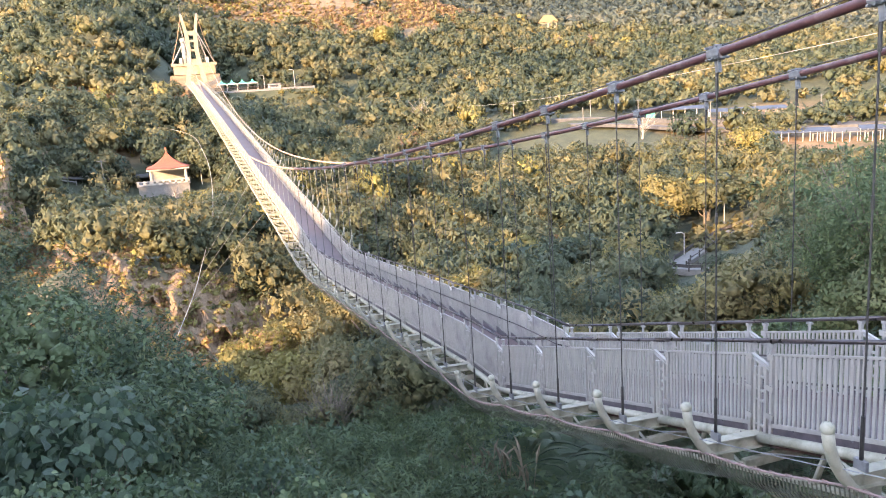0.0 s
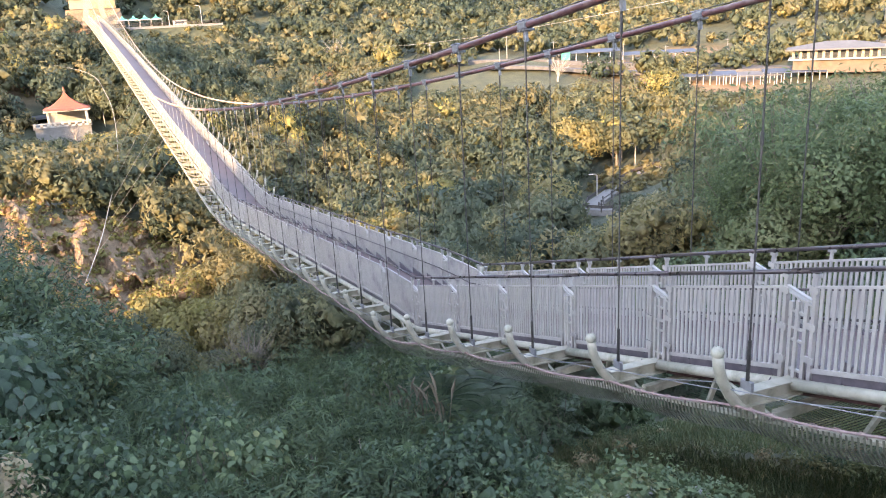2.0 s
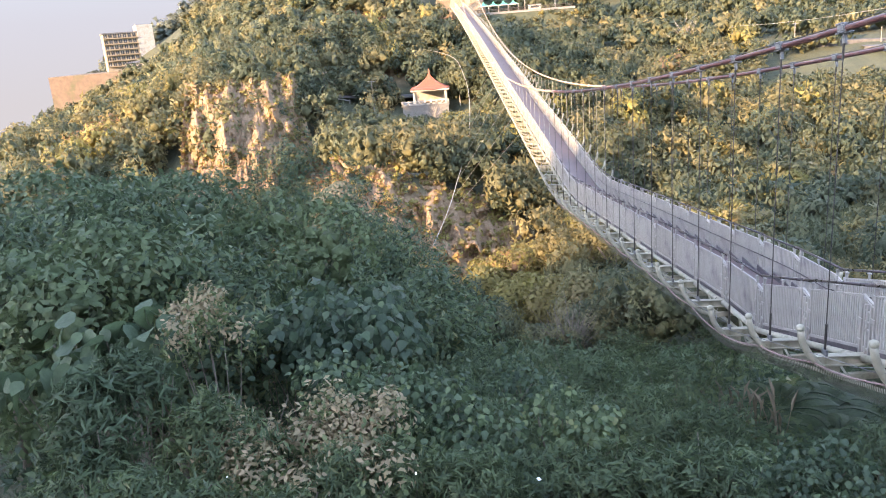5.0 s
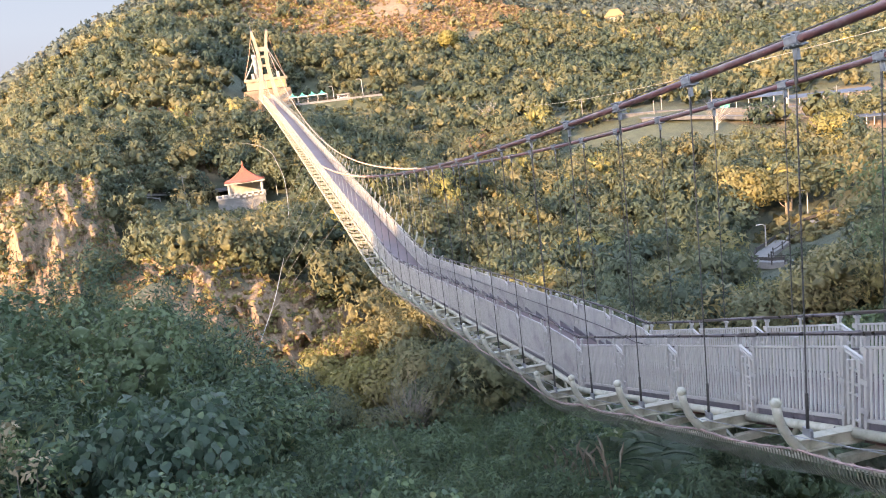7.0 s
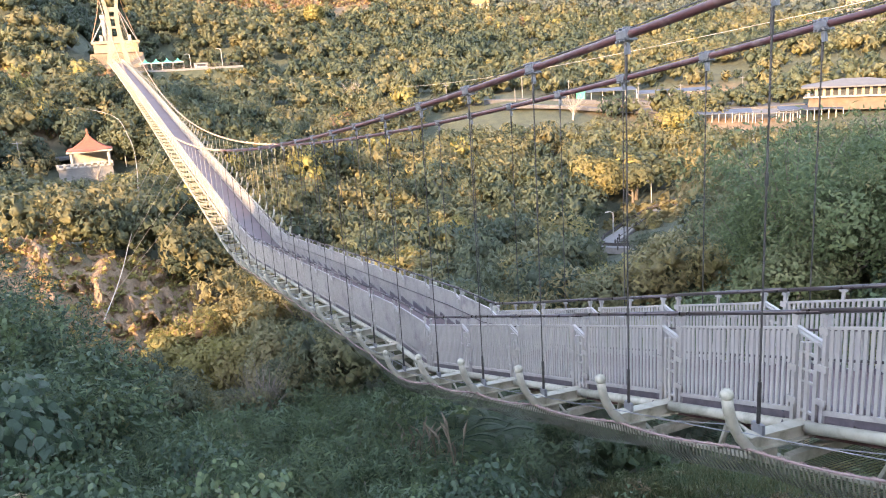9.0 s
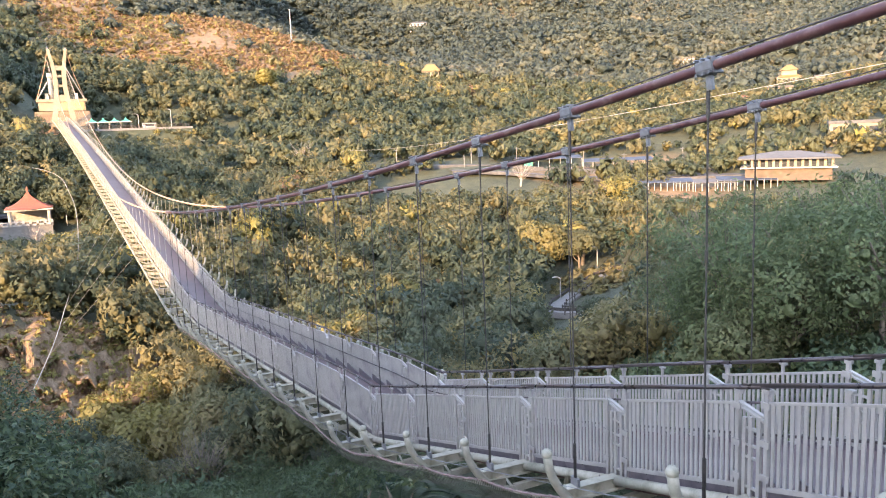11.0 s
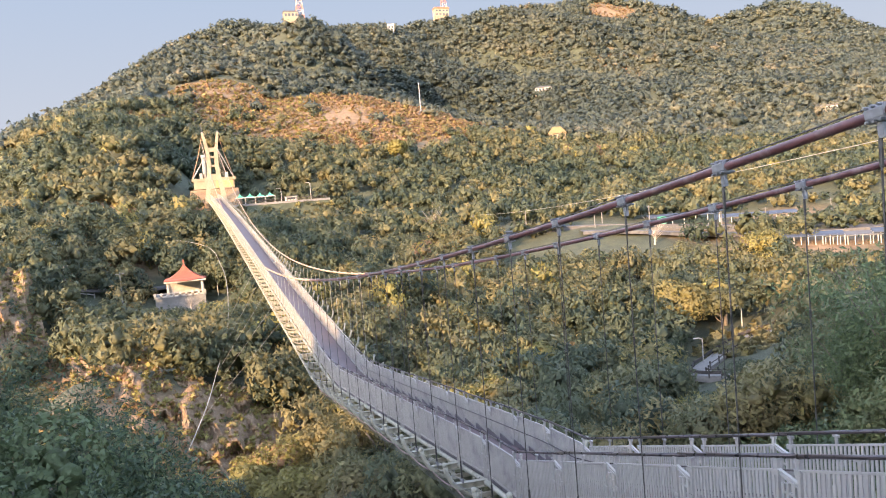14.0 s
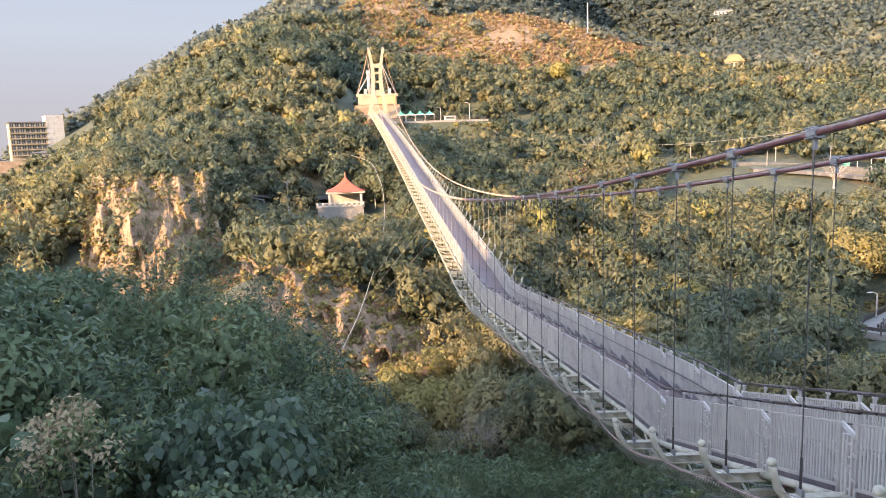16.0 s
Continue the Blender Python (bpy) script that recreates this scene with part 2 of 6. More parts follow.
# ---- shape helpers ----
class Shape:
    """Gathers boxes, tubes and sheets into one mesh."""

    def __init__(self):
        self.v, self.f, self.n = [], [], 0

    def add(self, verts, faces):
        verts = np.asarray(verts, float).reshape(-1, 3)
        self.v.append(verts)
        self.f.extend([tuple(i + self.n for i in f) for f in faces])
        self.n += len(verts)
        return self

    def hexa(self, c):
        """Eight corners: four below, four above, in the same order round."""
        return self.add(c, [(3, 2, 1, 0), (4, 5, 6, 7), (0, 1, 5, 4), (1, 2, 6, 5), (2, 3, 7, 6), (3, 0, 4, 7)])

    def box(self, lo, hi):
        (a, b, c), (d, e, f) = lo, hi
        return self.hexa([(a, b, c), (d, b, c), (d, e, c), (a, e, c), (a, b, f), (d, b, f), (d, e, f), (a, e, f)])

    def beam(self, p, q, w, h):
        """A bar of section w x h from p to q."""
        p, q = Vector(p), Vector(q)
        d = (q - p).normalized()
        s = d.cross(Vector((0, 0, 1)))
        s = s.normalized() if s.length > 1e-4 else Vector((1, 0, 0))
        u = s.cross(d)
        c = []
        for e in (p, q):
            c += [e - s * w / 2 - u * h / 2, e + s * w / 2 - u * h / 2, e + s * w / 2 + u * h / 2, e - s * w / 2 + u * h / 2]
        return self.hexa([tuple(x) for x in c])

    def tube(self, pts, r, sides=8, cap=True):
        pts = [Vector(p) for p in pts]
        rs = r if isinstance(r, (list, tuple)) else [r] * len(pts)
        d0 = (pts[1] - pts[0]).normalized()
        s = d0.cross(Vector((0.31, 0.17, 0.93)))
        s.normalize()
        rings = []
        for i, p in enumerate(pts):
            d = (pts[min(i + 1, len(pts) - 1)] - pts[max(i - 1, 0)]).normalized()
            s = (s - d * s.dot(d)).normalized()
            u = d.cross(s)
            rings += [tuple(p + (s * math.cos(a) + u * math.sin(a)) * rs[i]) for a in (2 * math.pi * k / sides for k in range(sides))]
        fs = []
        for i in range(len(pts) - 1):
            for k in range(sides):
                j = (k + 1) % sides
                fs.append((i * sides + k, i * sides + j, (i + 1) * sides + j, (i + 1) * sides + k))
        if cap:
            fs.append(tuple(reversed(range(sides))))
            fs.append(tuple(range((len(pts) - 1) * sides, len(pts) * sides)))
        return self.add(rings, fs)

    def ball(self, c, r, seg=10, rings=6):
        prof = [(r * math.sin(math.pi * i / rings), -r * math.cos(math.pi * i / rings)) for i in range(1, rings)]
        vs = [(c[0], c[1], c[2] - r)]
        for pr, z in prof:
            vs += [(c[0] + pr * math.cos(2 * math.pi * k / seg), c[1] + pr * math.sin(2 * math.pi * k / seg), c[2] + z) for k in range(seg)]
        vs.append((c[0], c[1], c[2] + r))
        fs = [(0, 1 + (k + 1) % seg, 1 + k) for k in range(seg)]
        for i in range(rings - 2):
            fs += [(1 + i * seg + k, 1 + i * seg + (k + 1) % seg, 1 + (i + 1) * seg + (k + 1) % seg, 1 + (i + 1) * seg + k) for k in range(seg)]
        top = len(vs) - 1
        fs += [(top, 1 + (rings - 2) * seg + k, 1 + (rings - 2) * seg + (k + 1) % seg) for k in range(seg)]
        return self.add(vs, fs)

    def sheet(self, grid):
        """A grid of points, rows by columns."""
        g = np.asarray(grid, float)
        r, c = g.shape[:2]
        return self.add(g, [(i * c + j, i * c + j + 1, (i + 1) * c + j + 1, (i + 1) * c + j) for i in range(r - 1) for j in range(c - 1)])

    def mesh(self, name, material, smooth=False):
        me = bpy.data.meshes.new(name)
        me.from_pydata(np.concatenate(self.v).tolist(), [], self.f)
        me.materials.append(material)
        if smooth:
            me.polygons.foreach_set("use_smooth", [True] * len(me.polygons))
        me.update()
        return me


def thing(name, at, label, category, group="", kind=""):
    """An empty at the base of a thing with parts."""
    ob = new(name)
    ob.empty_display_size = 0.2
    ob.location = at
    return tagged(ob, label, category, group, kind)


def part(name, shape, material, parent, label="", smooth=False, at=None, kind=""):
    me = shape.mesh(name, material, smooth) if isinstance(shape, Shape) else shape
    ob = new(name, me)
    ob.parent = parent
    if at is not None:
        ob.matrix_basis = at if isinstance(at, Matrix) else Matrix.Translation(at)
    return tagged(ob, label, kind=kind)


def solo(name, shape, material, label, category, kind="", smooth=False, at=None, group=""):
    me = shape.mesh(name, material, smooth) if isinstance(shape, Shape) else shape
    ob = new(name, me)
    if at is not None:
        ob.matrix_basis = at if isinstance(at, Matrix) else Matrix.Translation(at)
    return tagged(ob, label, category, group, kind)


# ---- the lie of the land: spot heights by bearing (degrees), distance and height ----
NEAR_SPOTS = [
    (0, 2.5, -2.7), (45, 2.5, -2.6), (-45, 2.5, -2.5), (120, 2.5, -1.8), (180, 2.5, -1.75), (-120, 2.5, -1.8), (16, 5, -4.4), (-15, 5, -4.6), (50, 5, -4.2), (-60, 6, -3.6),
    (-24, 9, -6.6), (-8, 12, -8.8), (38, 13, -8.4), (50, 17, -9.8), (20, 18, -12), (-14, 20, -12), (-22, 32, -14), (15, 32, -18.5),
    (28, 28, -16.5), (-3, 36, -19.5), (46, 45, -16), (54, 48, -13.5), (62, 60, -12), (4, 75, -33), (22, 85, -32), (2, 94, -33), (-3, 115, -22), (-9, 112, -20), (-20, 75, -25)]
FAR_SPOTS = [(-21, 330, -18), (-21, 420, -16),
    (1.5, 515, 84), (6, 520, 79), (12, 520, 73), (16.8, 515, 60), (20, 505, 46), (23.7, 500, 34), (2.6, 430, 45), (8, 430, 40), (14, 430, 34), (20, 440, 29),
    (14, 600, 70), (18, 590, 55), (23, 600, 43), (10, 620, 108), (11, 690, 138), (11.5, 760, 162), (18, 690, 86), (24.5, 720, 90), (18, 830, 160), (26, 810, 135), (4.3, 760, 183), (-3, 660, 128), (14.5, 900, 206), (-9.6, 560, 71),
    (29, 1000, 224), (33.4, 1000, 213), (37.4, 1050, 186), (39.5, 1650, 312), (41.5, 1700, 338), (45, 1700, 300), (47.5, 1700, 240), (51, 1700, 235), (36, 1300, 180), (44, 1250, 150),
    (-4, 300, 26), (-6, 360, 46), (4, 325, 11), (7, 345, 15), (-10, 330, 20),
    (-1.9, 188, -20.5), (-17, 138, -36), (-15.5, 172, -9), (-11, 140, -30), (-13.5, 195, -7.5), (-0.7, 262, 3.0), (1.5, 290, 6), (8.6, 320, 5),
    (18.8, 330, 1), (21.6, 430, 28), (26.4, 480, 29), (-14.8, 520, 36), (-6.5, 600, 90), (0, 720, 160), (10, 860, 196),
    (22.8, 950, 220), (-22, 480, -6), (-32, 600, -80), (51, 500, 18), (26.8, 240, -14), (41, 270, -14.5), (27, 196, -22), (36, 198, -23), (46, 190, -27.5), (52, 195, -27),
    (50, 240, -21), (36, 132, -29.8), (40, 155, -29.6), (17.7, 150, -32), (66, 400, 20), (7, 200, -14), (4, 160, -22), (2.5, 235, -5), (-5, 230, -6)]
# unseen land; the hill behind the viewpoint is shaped to shade the near slope
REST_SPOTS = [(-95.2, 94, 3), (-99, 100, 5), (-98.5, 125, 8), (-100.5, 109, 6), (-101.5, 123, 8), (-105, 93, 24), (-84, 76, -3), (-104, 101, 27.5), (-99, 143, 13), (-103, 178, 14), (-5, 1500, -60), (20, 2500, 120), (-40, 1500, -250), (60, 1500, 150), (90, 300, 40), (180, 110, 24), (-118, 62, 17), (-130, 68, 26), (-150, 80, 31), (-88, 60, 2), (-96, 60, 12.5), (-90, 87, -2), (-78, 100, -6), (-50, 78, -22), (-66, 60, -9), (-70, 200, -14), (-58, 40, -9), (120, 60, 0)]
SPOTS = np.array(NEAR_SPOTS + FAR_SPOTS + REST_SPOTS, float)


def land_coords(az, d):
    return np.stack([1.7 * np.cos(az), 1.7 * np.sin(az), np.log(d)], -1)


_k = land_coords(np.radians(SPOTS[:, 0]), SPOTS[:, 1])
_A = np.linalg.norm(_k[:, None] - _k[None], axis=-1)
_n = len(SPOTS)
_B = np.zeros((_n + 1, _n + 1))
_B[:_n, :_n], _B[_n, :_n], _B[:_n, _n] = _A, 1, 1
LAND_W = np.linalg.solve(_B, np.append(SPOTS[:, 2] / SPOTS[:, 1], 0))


def waves(x, y, s):
    """Cheap smooth unevenness of wavelength s."""
    x, y = x / s, y / s
    return (np.sin(x * 1.3 + 1.7 * np.sin(y * 0.9)) + np.sin(y * 1.7 + 1.3 * np.sin(x * 1.1 + 2)) + 0.5 * np.sin(x * 3.1 - y * 2.3)) / 2.5


# spurs (negative) and hollows of the hills: plan place, bearing across, half widths across and along, depth
HOLLOWS = [(118, 640, 50, 36, 80, -28), (200, 690, 50, 55, 140, 42), (30, 318, 50, 22, 50, 16), (330, 760, 55, 40, 120, 26), (395, 800, 55, 36, 110, -22), (40, 700, 60, 30, 60, 16)]


def hollows(x, y):
    z = 0.0
    for cx, cy, ang, across, along, depth in HOLLOWS:
        a = radians(ang)
        u, w = (x - cx) * math.sin(a) + (y - cy) * math.cos(a), (x - cx) * math.cos(a) - (y - cy) * math.sin(a)
        z = z - depth * np.exp(-(u / across) ** 2 - (w / along) ** 2)
    return z


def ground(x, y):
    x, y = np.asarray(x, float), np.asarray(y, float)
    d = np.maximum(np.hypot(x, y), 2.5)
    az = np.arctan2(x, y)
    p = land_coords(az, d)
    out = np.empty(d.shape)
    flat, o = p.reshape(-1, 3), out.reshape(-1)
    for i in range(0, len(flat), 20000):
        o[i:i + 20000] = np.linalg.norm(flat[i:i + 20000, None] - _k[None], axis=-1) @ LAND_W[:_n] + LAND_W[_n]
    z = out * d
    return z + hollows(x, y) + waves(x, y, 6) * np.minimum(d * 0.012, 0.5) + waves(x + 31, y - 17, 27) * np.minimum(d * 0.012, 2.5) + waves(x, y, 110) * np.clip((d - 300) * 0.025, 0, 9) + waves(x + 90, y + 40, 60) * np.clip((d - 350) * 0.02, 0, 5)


def at_bearing(az, d):
    return d * math.sin(radians(az)), d * math.cos(radians(az))


azs = np.radians(np.concatenate([np.arange(-180, -44, 4.0), np.arange(-44, 74, 0.7), np.arange(74, 180, 4.0)]))
ds = np.concatenate([[0.0, 0.6], np.geomspace(1.2, 4700, 160)])
AZ, DD = np.meshgrid(np.append(azs, azs[0]), ds)
GX, GY = DD * np.sin(AZ), DD * np.cos(AZ)
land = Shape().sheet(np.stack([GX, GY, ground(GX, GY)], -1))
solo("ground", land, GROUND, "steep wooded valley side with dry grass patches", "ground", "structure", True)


# ---- far haze behind the mountains ----
def haze_material():
    m, n, l, b = mat("distant_haze", 1.0)
    co = n.new("ShaderNodeTexCoord").outputs["Object"]
    sp = n.new("ShaderNodeSeparateXYZ")
    l.new(co, sp.inputs[0])
    mr = n.new("ShaderNodeMapRange")
    mr.inputs[1].default_value, mr.inputs[2].default_value = -200, 1400
    l.new(sp.outputs["Z"], mr.inputs[0])
    col = ramp(n, l, mr.outputs[0], [(0.0, (0.44, 0.51, 0.6)), (0.25, (0.44, 0.54, 0.68)), (0.5, (0.46, 0.63, 0.83)), (1.0, (0.36, 0.57, 0.85))]).outputs[0]
    em = n.new("ShaderNodeEmission")
    em.inputs[1].default_value = HAZE
    l.new(col, em.inputs[0])
    l.new(em.outputs[0], n["Material Output"].inputs[0])
    return m


HAZE = 0.1
rows = []
for z in np.linspace(-900, 1500, 9):
    rows.append([(4550 * math.sin(a), 4550 * math.cos(a), z) for a in np.radians(np.linspace(-75, 95, 60))])
solo("backdrop", Shape().sheet(rows), haze_material(), "pale blue hazy sky behind the mountains", "sky", "structure")

# ---- the suspension bridge ----
BAY, FIRST, BAYS = 3.0, 7.36, 87
DECK_Y = [-12, 22.36, 25.4, 56.5, 60.5, 95, 122, 181, 250, 275]
DECK_Z = [-0.09, -9.92, -10.05, -13.1, -12.95, -9.8, -7.0, -0.8, 6.2, 8.0]


def line_x(y):
    return 10.6 - 0.006 * (y - 7) - 4.6e-5 * (y - 7) ** 2


def deck_z(y):
    return float(np.interp(y, DECK_Y, DECK_Z))


def cable_z(y):
    return -6.3 + (9.3e-4 if y < 93 else 1.06e-3) * (y - 93) ** 2


def on(u, y, w=0.0):
    """A point u metres aside of the bridge's line, w above its deck."""
    return (line_x(y) + u, y, deck_z(y) + w)


bridge = thing("suspension_bridge", (0, 0, 0), "long grey-white steel suspension footbridge with maroon main cables over a valley", "bridge")
stations = [FIRST + BAY * k for k in range(-2, BAYS)]
TOWER_Y = 268.0
RAIL, HANG, HORN = 1.25, 2.2, 2.8

for s in (-1, 1):
    ys = list(np.linspace(-12, 93, 60)) + list(np.linspace(96, TOWER_Y, 60))
    near = [(line_x(y) + s * HANG, y, cable_z(y)) for y in ys if y <= 60]
    far = [(line_x(y) + s * HANG, y, cable_z(y)) for y in ys if y >= 58.2]
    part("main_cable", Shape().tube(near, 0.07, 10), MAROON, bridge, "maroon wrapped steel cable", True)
    # the far stretch gets the wrap colour that has sunlight painted in
    part("main_cable", Shape().tube([near[-1]] + far[1:], 0.07, 8), LIT_WRAP, bridge, "steel cable with a sunlit rust tone in its colour", True)
    thin = [(x, y, z + 0.1 + 0.015 * math.sin(y)) for x, y, z in near]
    part("messenger_wire", Shape().tube(thin, 0.012, 5), ROD, bridge)


def clamp_body():
    """A two-bolt clamp band round the cable, one closed profile along it."""
    prof = [(-0.06, -0.1), (0.06, -0.1), (0.095, -0.04), (0.095, 0.06), (0.05, 0.115), (-0.05, 0.115), (-0.095, 0.06), (-0.095, -0.04)]
    n = len(prof)
    vs = [(x, y, z) for y in (-0.14, 0.14) for x, z in prof]
    return Shape().add(vs, [tuple(range(n)), tuple(reversed(range(n, 2 * n)))] + [(k, n + k, n + (k + 1) % n, (k + 1) % n) for k in range(n)])


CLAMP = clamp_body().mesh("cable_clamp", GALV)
# pale copy of the same clamp: sunlight is put into its colour
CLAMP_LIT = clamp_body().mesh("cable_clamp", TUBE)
LUG = Shape().box((-0.03, -0.045, -0.3), (0.03, 0.045, -0.09)).mesh("lug", GALV)
BOLT = Shape().tube([(-0.13, 0, 0), (0.13, 0, 0)], 0.02, 6).mesh("bolt", GALV)


def horn_shape(s):
    """The curved outrigger horn, from under the deck out and up."""
    prof = [(1.35, -0.66), (1.7, -0.62), (2.05, -0.48), (2.33, -0.27), (2.54, -0.02), (2.68, 0.22), (2.76, 0.44), (HORN, 0.68)]
    return Shape().tube([(s * u, 0, w) for u, w in prof], [0.055, 0.064, 0.072, 0.078, 0.082, 0.083, 0.083, 0.083], 10)


HORNS, CAPS, BEAMS, PLATES = {}, {}, {}, {}
for s in (-1, 1):
    HORNS[s] = horn_shape(s).mesh("horn", TUBE, True)
    CAPS[s] = Shape().ball((s * HORN, 0, 0.7), 0.1).mesh("ball_cap", TUBE, True)
    b = Shape()
    for w0, w1, hw in ((-0.1, -0.075, 0.1), (-0.33, -0.305, 0.1), (-0.305, -0.1, 0.018)):
        b.hexa([(s * 1.15, -hw, w0), (s * 2.42, -hw, w0 + 0.06), (s * 2.42, hw, w0 + 0.06), (s * 1.15, hw, w0),
                (s * 1.15, -hw, w1), (s * 2.42, -hw, w1 + 0.06), (s * 2.42, hw, w1 + 0.06), (s * 1.15, hw, w1)])
    BEAMS[s] = b.mesh("cross_beam", TUBE)
    PLATES[s] = (Shape().box((s * 2.2 - 0.03, -0.1, -0.06), (s * 2.2 + 0.03, 0.1, 0.12)).mesh("gusset_plate", GALV),
                 Shape().tube([(s * 2.2, 0, 0.06), (s * 2.2, 0, 0.75)], 0.03, 8).mesh("hanger_socket", ROD),
                 Shape().box((s * 1.95 - 0.13, -0.012, -0.5), (s * 1.95 + 0.13, 0.012, -0.28)).mesh("web_plate", TUBE))


def hanger(y, s):
    x = line_x(y) + s * HANG
    lo, hi = deck_z(y) + 0.05, cable_z(y) - 0.3
    if hi - lo < 0.3:
        return
    r = 0.015
    sh = Shape().tube([(x, y, lo), (x, y, hi)], r, 6)
    if y < 60:
        m = lo + (hi - lo) * 0.62
        sh.tube([(x, y, m - 0.09), (x, y, m + 0.09)], 0.026, 6)
        sh.tube([(x, y, hi - 0.35), (x, y, hi)], 0.028, 6)
    # rods past y = 60 take tube white, sunlight painted as colour
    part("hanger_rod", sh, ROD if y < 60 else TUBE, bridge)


for k, y in enumerate(stations):
    for s in (-1, 1):
        base = Vector(on(0, y))
        horn = part("outrigger_horn", HORNS[s], TUBE, bridge, at=base)
        part("ball_cap", CAPS[s], TUBE, horn)
        part("cross_beam", BEAMS[s], TUBE, bridge, at=base)
        if y < 70:
            part("gusset_plate", PLATES[s][0], GALV, bridge, at=base)
            part("hanger_socket", PLATES[s][1], ROD, bridge, at=base)
            part("web_plate", PLATES[s][2], TUBE, bridge, at=base)
        hanger(y, s)
        cz = cable_z(y)
        slope = (cable_z(y + 0.5) - cable_z(y - 0.5))
        # clamps past y = 62 use the copy with sunlight in its colour
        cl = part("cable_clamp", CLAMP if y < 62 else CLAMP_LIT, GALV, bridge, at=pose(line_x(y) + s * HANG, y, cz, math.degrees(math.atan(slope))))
        if y < 62:
            part("lug", LUG, GALV, cl)
            for by in (-0.11, 0.0, 0.11):
                part("bolt", BOLT, GALV, cl, at=(0, by, 0.1))
                part("bolt", BOLT, GALV, cl, at=(0, by, -0.085))

# floor beams, edge tubes, lower struts, bracing and the safety net
for k, y in enumerate(stations[:-1]):
    y2 = y + BAY
    for s in (-1, 1):
        a, b = Vector(on(s * 1.33, y + 0.22, -0.16)), Vector(on(s * 1.33, y2 - 0.08, -0.16))
        tube = Shape().tube([a, b], 0.095, 10)
        part("edge_tube", tube, TUBE, bridge, smooth=True)
    near_bay = y < 62
    br = Shape()
    for s in (-1, 1):
        if near_bay:
            part("brace_wire", Shape().tube([on(s * 2.62, y, 0.2), on(s * 1.5, y2, -0.4)], 0.009, 5), GALV, bridge)
            part("brace_wire", Shape().tube([on(s * 1.5, y, -0.4), on(s * 2.62, y2, 0.1)], 0.009, 5), GALV, bridge)
            part("drip_cable", Shape().tube([on(s * 2.62, y + 0.02, 0.22), on(s * 2.35, y + 0.05, -0.2), on(s * 1.9, y + 0.1, -0.42), on(s * 1.45, y + 0.25, -0.05)], 0.012, 5), DARKRAIL, bridge)
        br.tube([on(s * 1.3, y + 1.45, -0.2), on(s * 1.05, y + 1.95, -0.95)], 0.055, 6)
        br.tube([on(s * 1.3, y + 1.45, -0.2), on(s * 1.6, y + 0.1, -0.6)], 0.03, 6)
    if near_bay:
        part("service_pipe", Shape().tube([on(-0.75, y, -0.5), on(-0.75, y2, -0.5)], 0.035, 6), MAROON, bridge)
    br.beam(on(-1.6, y, -0.62), on(1.6, y, -0.62), 0.12, 0.16)
    br.tube([on(-1.05, y, -0.95), on(-1.05, y2, -0.95)], 0.06, 6).tube([on(1.05, y, -0.95), on(1.05, y2, -0.95)], 0.06, 6)
    br.beam(on(-1.15, y + 1.5, -0.2), on(1.15, y + 1.5, -0.2), 0.1, 0.14)
    part("truss_bracing", br, TUBE, bridge)

for s in (-1, 1):
    for y0, y1 in ((-2, 24), (24, 60)):
        n = int((y1 - y0) / 0.25)
        pts = []
        for i in range(n + 1):
            y = y0 + (y1 - y0) * i / n
            ph = ((y - FIRST) / BAY) % 1.0
            pts.append(on(s * 2.46, y, -0.2 - 0.08 * math.sin(ph * math.pi) + 0.006 * math.sin(y * 23)))
        part("edge_rope", Shape().tube(pts, 0.021, 6), ROPE, bridge, "pinkish grey rope edging the net")
    pts = [on(s * 2.58, y, -0.16) for y in np.arange(60, 262, 3.0)]
    part("edge_rope", Shape().tube(pts, 0.03, 5), TUBE, bridge)
    lash = Shape()
    for y in np.arange(-1.5, 60, 0.34):
        ph = ((y - FIRST) / BAY) % 1.0
        p = on(s * 2.46, y, -0.2 - 0.08 * math.sin(ph * math.pi))
        lash.tube([(p[0] - 0.02, p[1] - 0.05, p[2] - 0.03), (p[0] + 0.03, p[1], p[2] + 0.015), (p[0] - 0.02, p[1] + 0.06, p[2] + 0.03)], 0.01, 4)
    part("rope_lashing", lash, ROPE, bridge, kind="stuff")
    net = Shape()
    prof = [(2.46, -0.22), (2.42, -0.42), (2.26, -0.64), (1.9, -0.82), (1.2, -0.95), (0.0, -1.0)]
    for y in np.arange(-1.5, 62, 0.08):
        ph = ((y - FIRST) / BAY) % 1.0
        sag = -0.1 * math.sin(ph * math.pi)
        a = [on(s * u, y - 0.017, w + sag) for u, w in prof]
        b = [on(s * u, y + 0.017, w + sag) for u, w in prof]
        vs = a + b
        m = len(prof)
        net.add(vs, [(i, i + 1, m + i + 1, m + i) for i in range(m - 1)])
    part("safety_net", net, NET, bridge, "olive-grey netting slung under the deck", kind="stuff")

# the deck: steps on the two slopes of the low side, planks beyond
step_edges = [y for y in np.arange(-6, 22.4, 0.6)] + [y for y in np.arange(22.6, 57, 1.5)]
deck_mesh = {}
for i, y in enumerate(step_edges):
    y2 = step_edges[i + 1] if i + 1 < len(step_edges) else 57.6
    c = (y + y2) / 2
    z = deck_z(c) + 0.04
    key = round(y2 - y, 2)
    if key not in deck_mesh:
        L = key / 2
        deck_mesh[key] = Shape().box((-1.18, -L - 0.03, -0.06), (1.18, L, 0.0)).box((-1.16, L - 0.02, -0.32), (1.16, L, -0.05)).mesh("tread", DECK)
    part("tread", deck_mesh[key], DECK, bridge, at=(line_x(c), c, z))
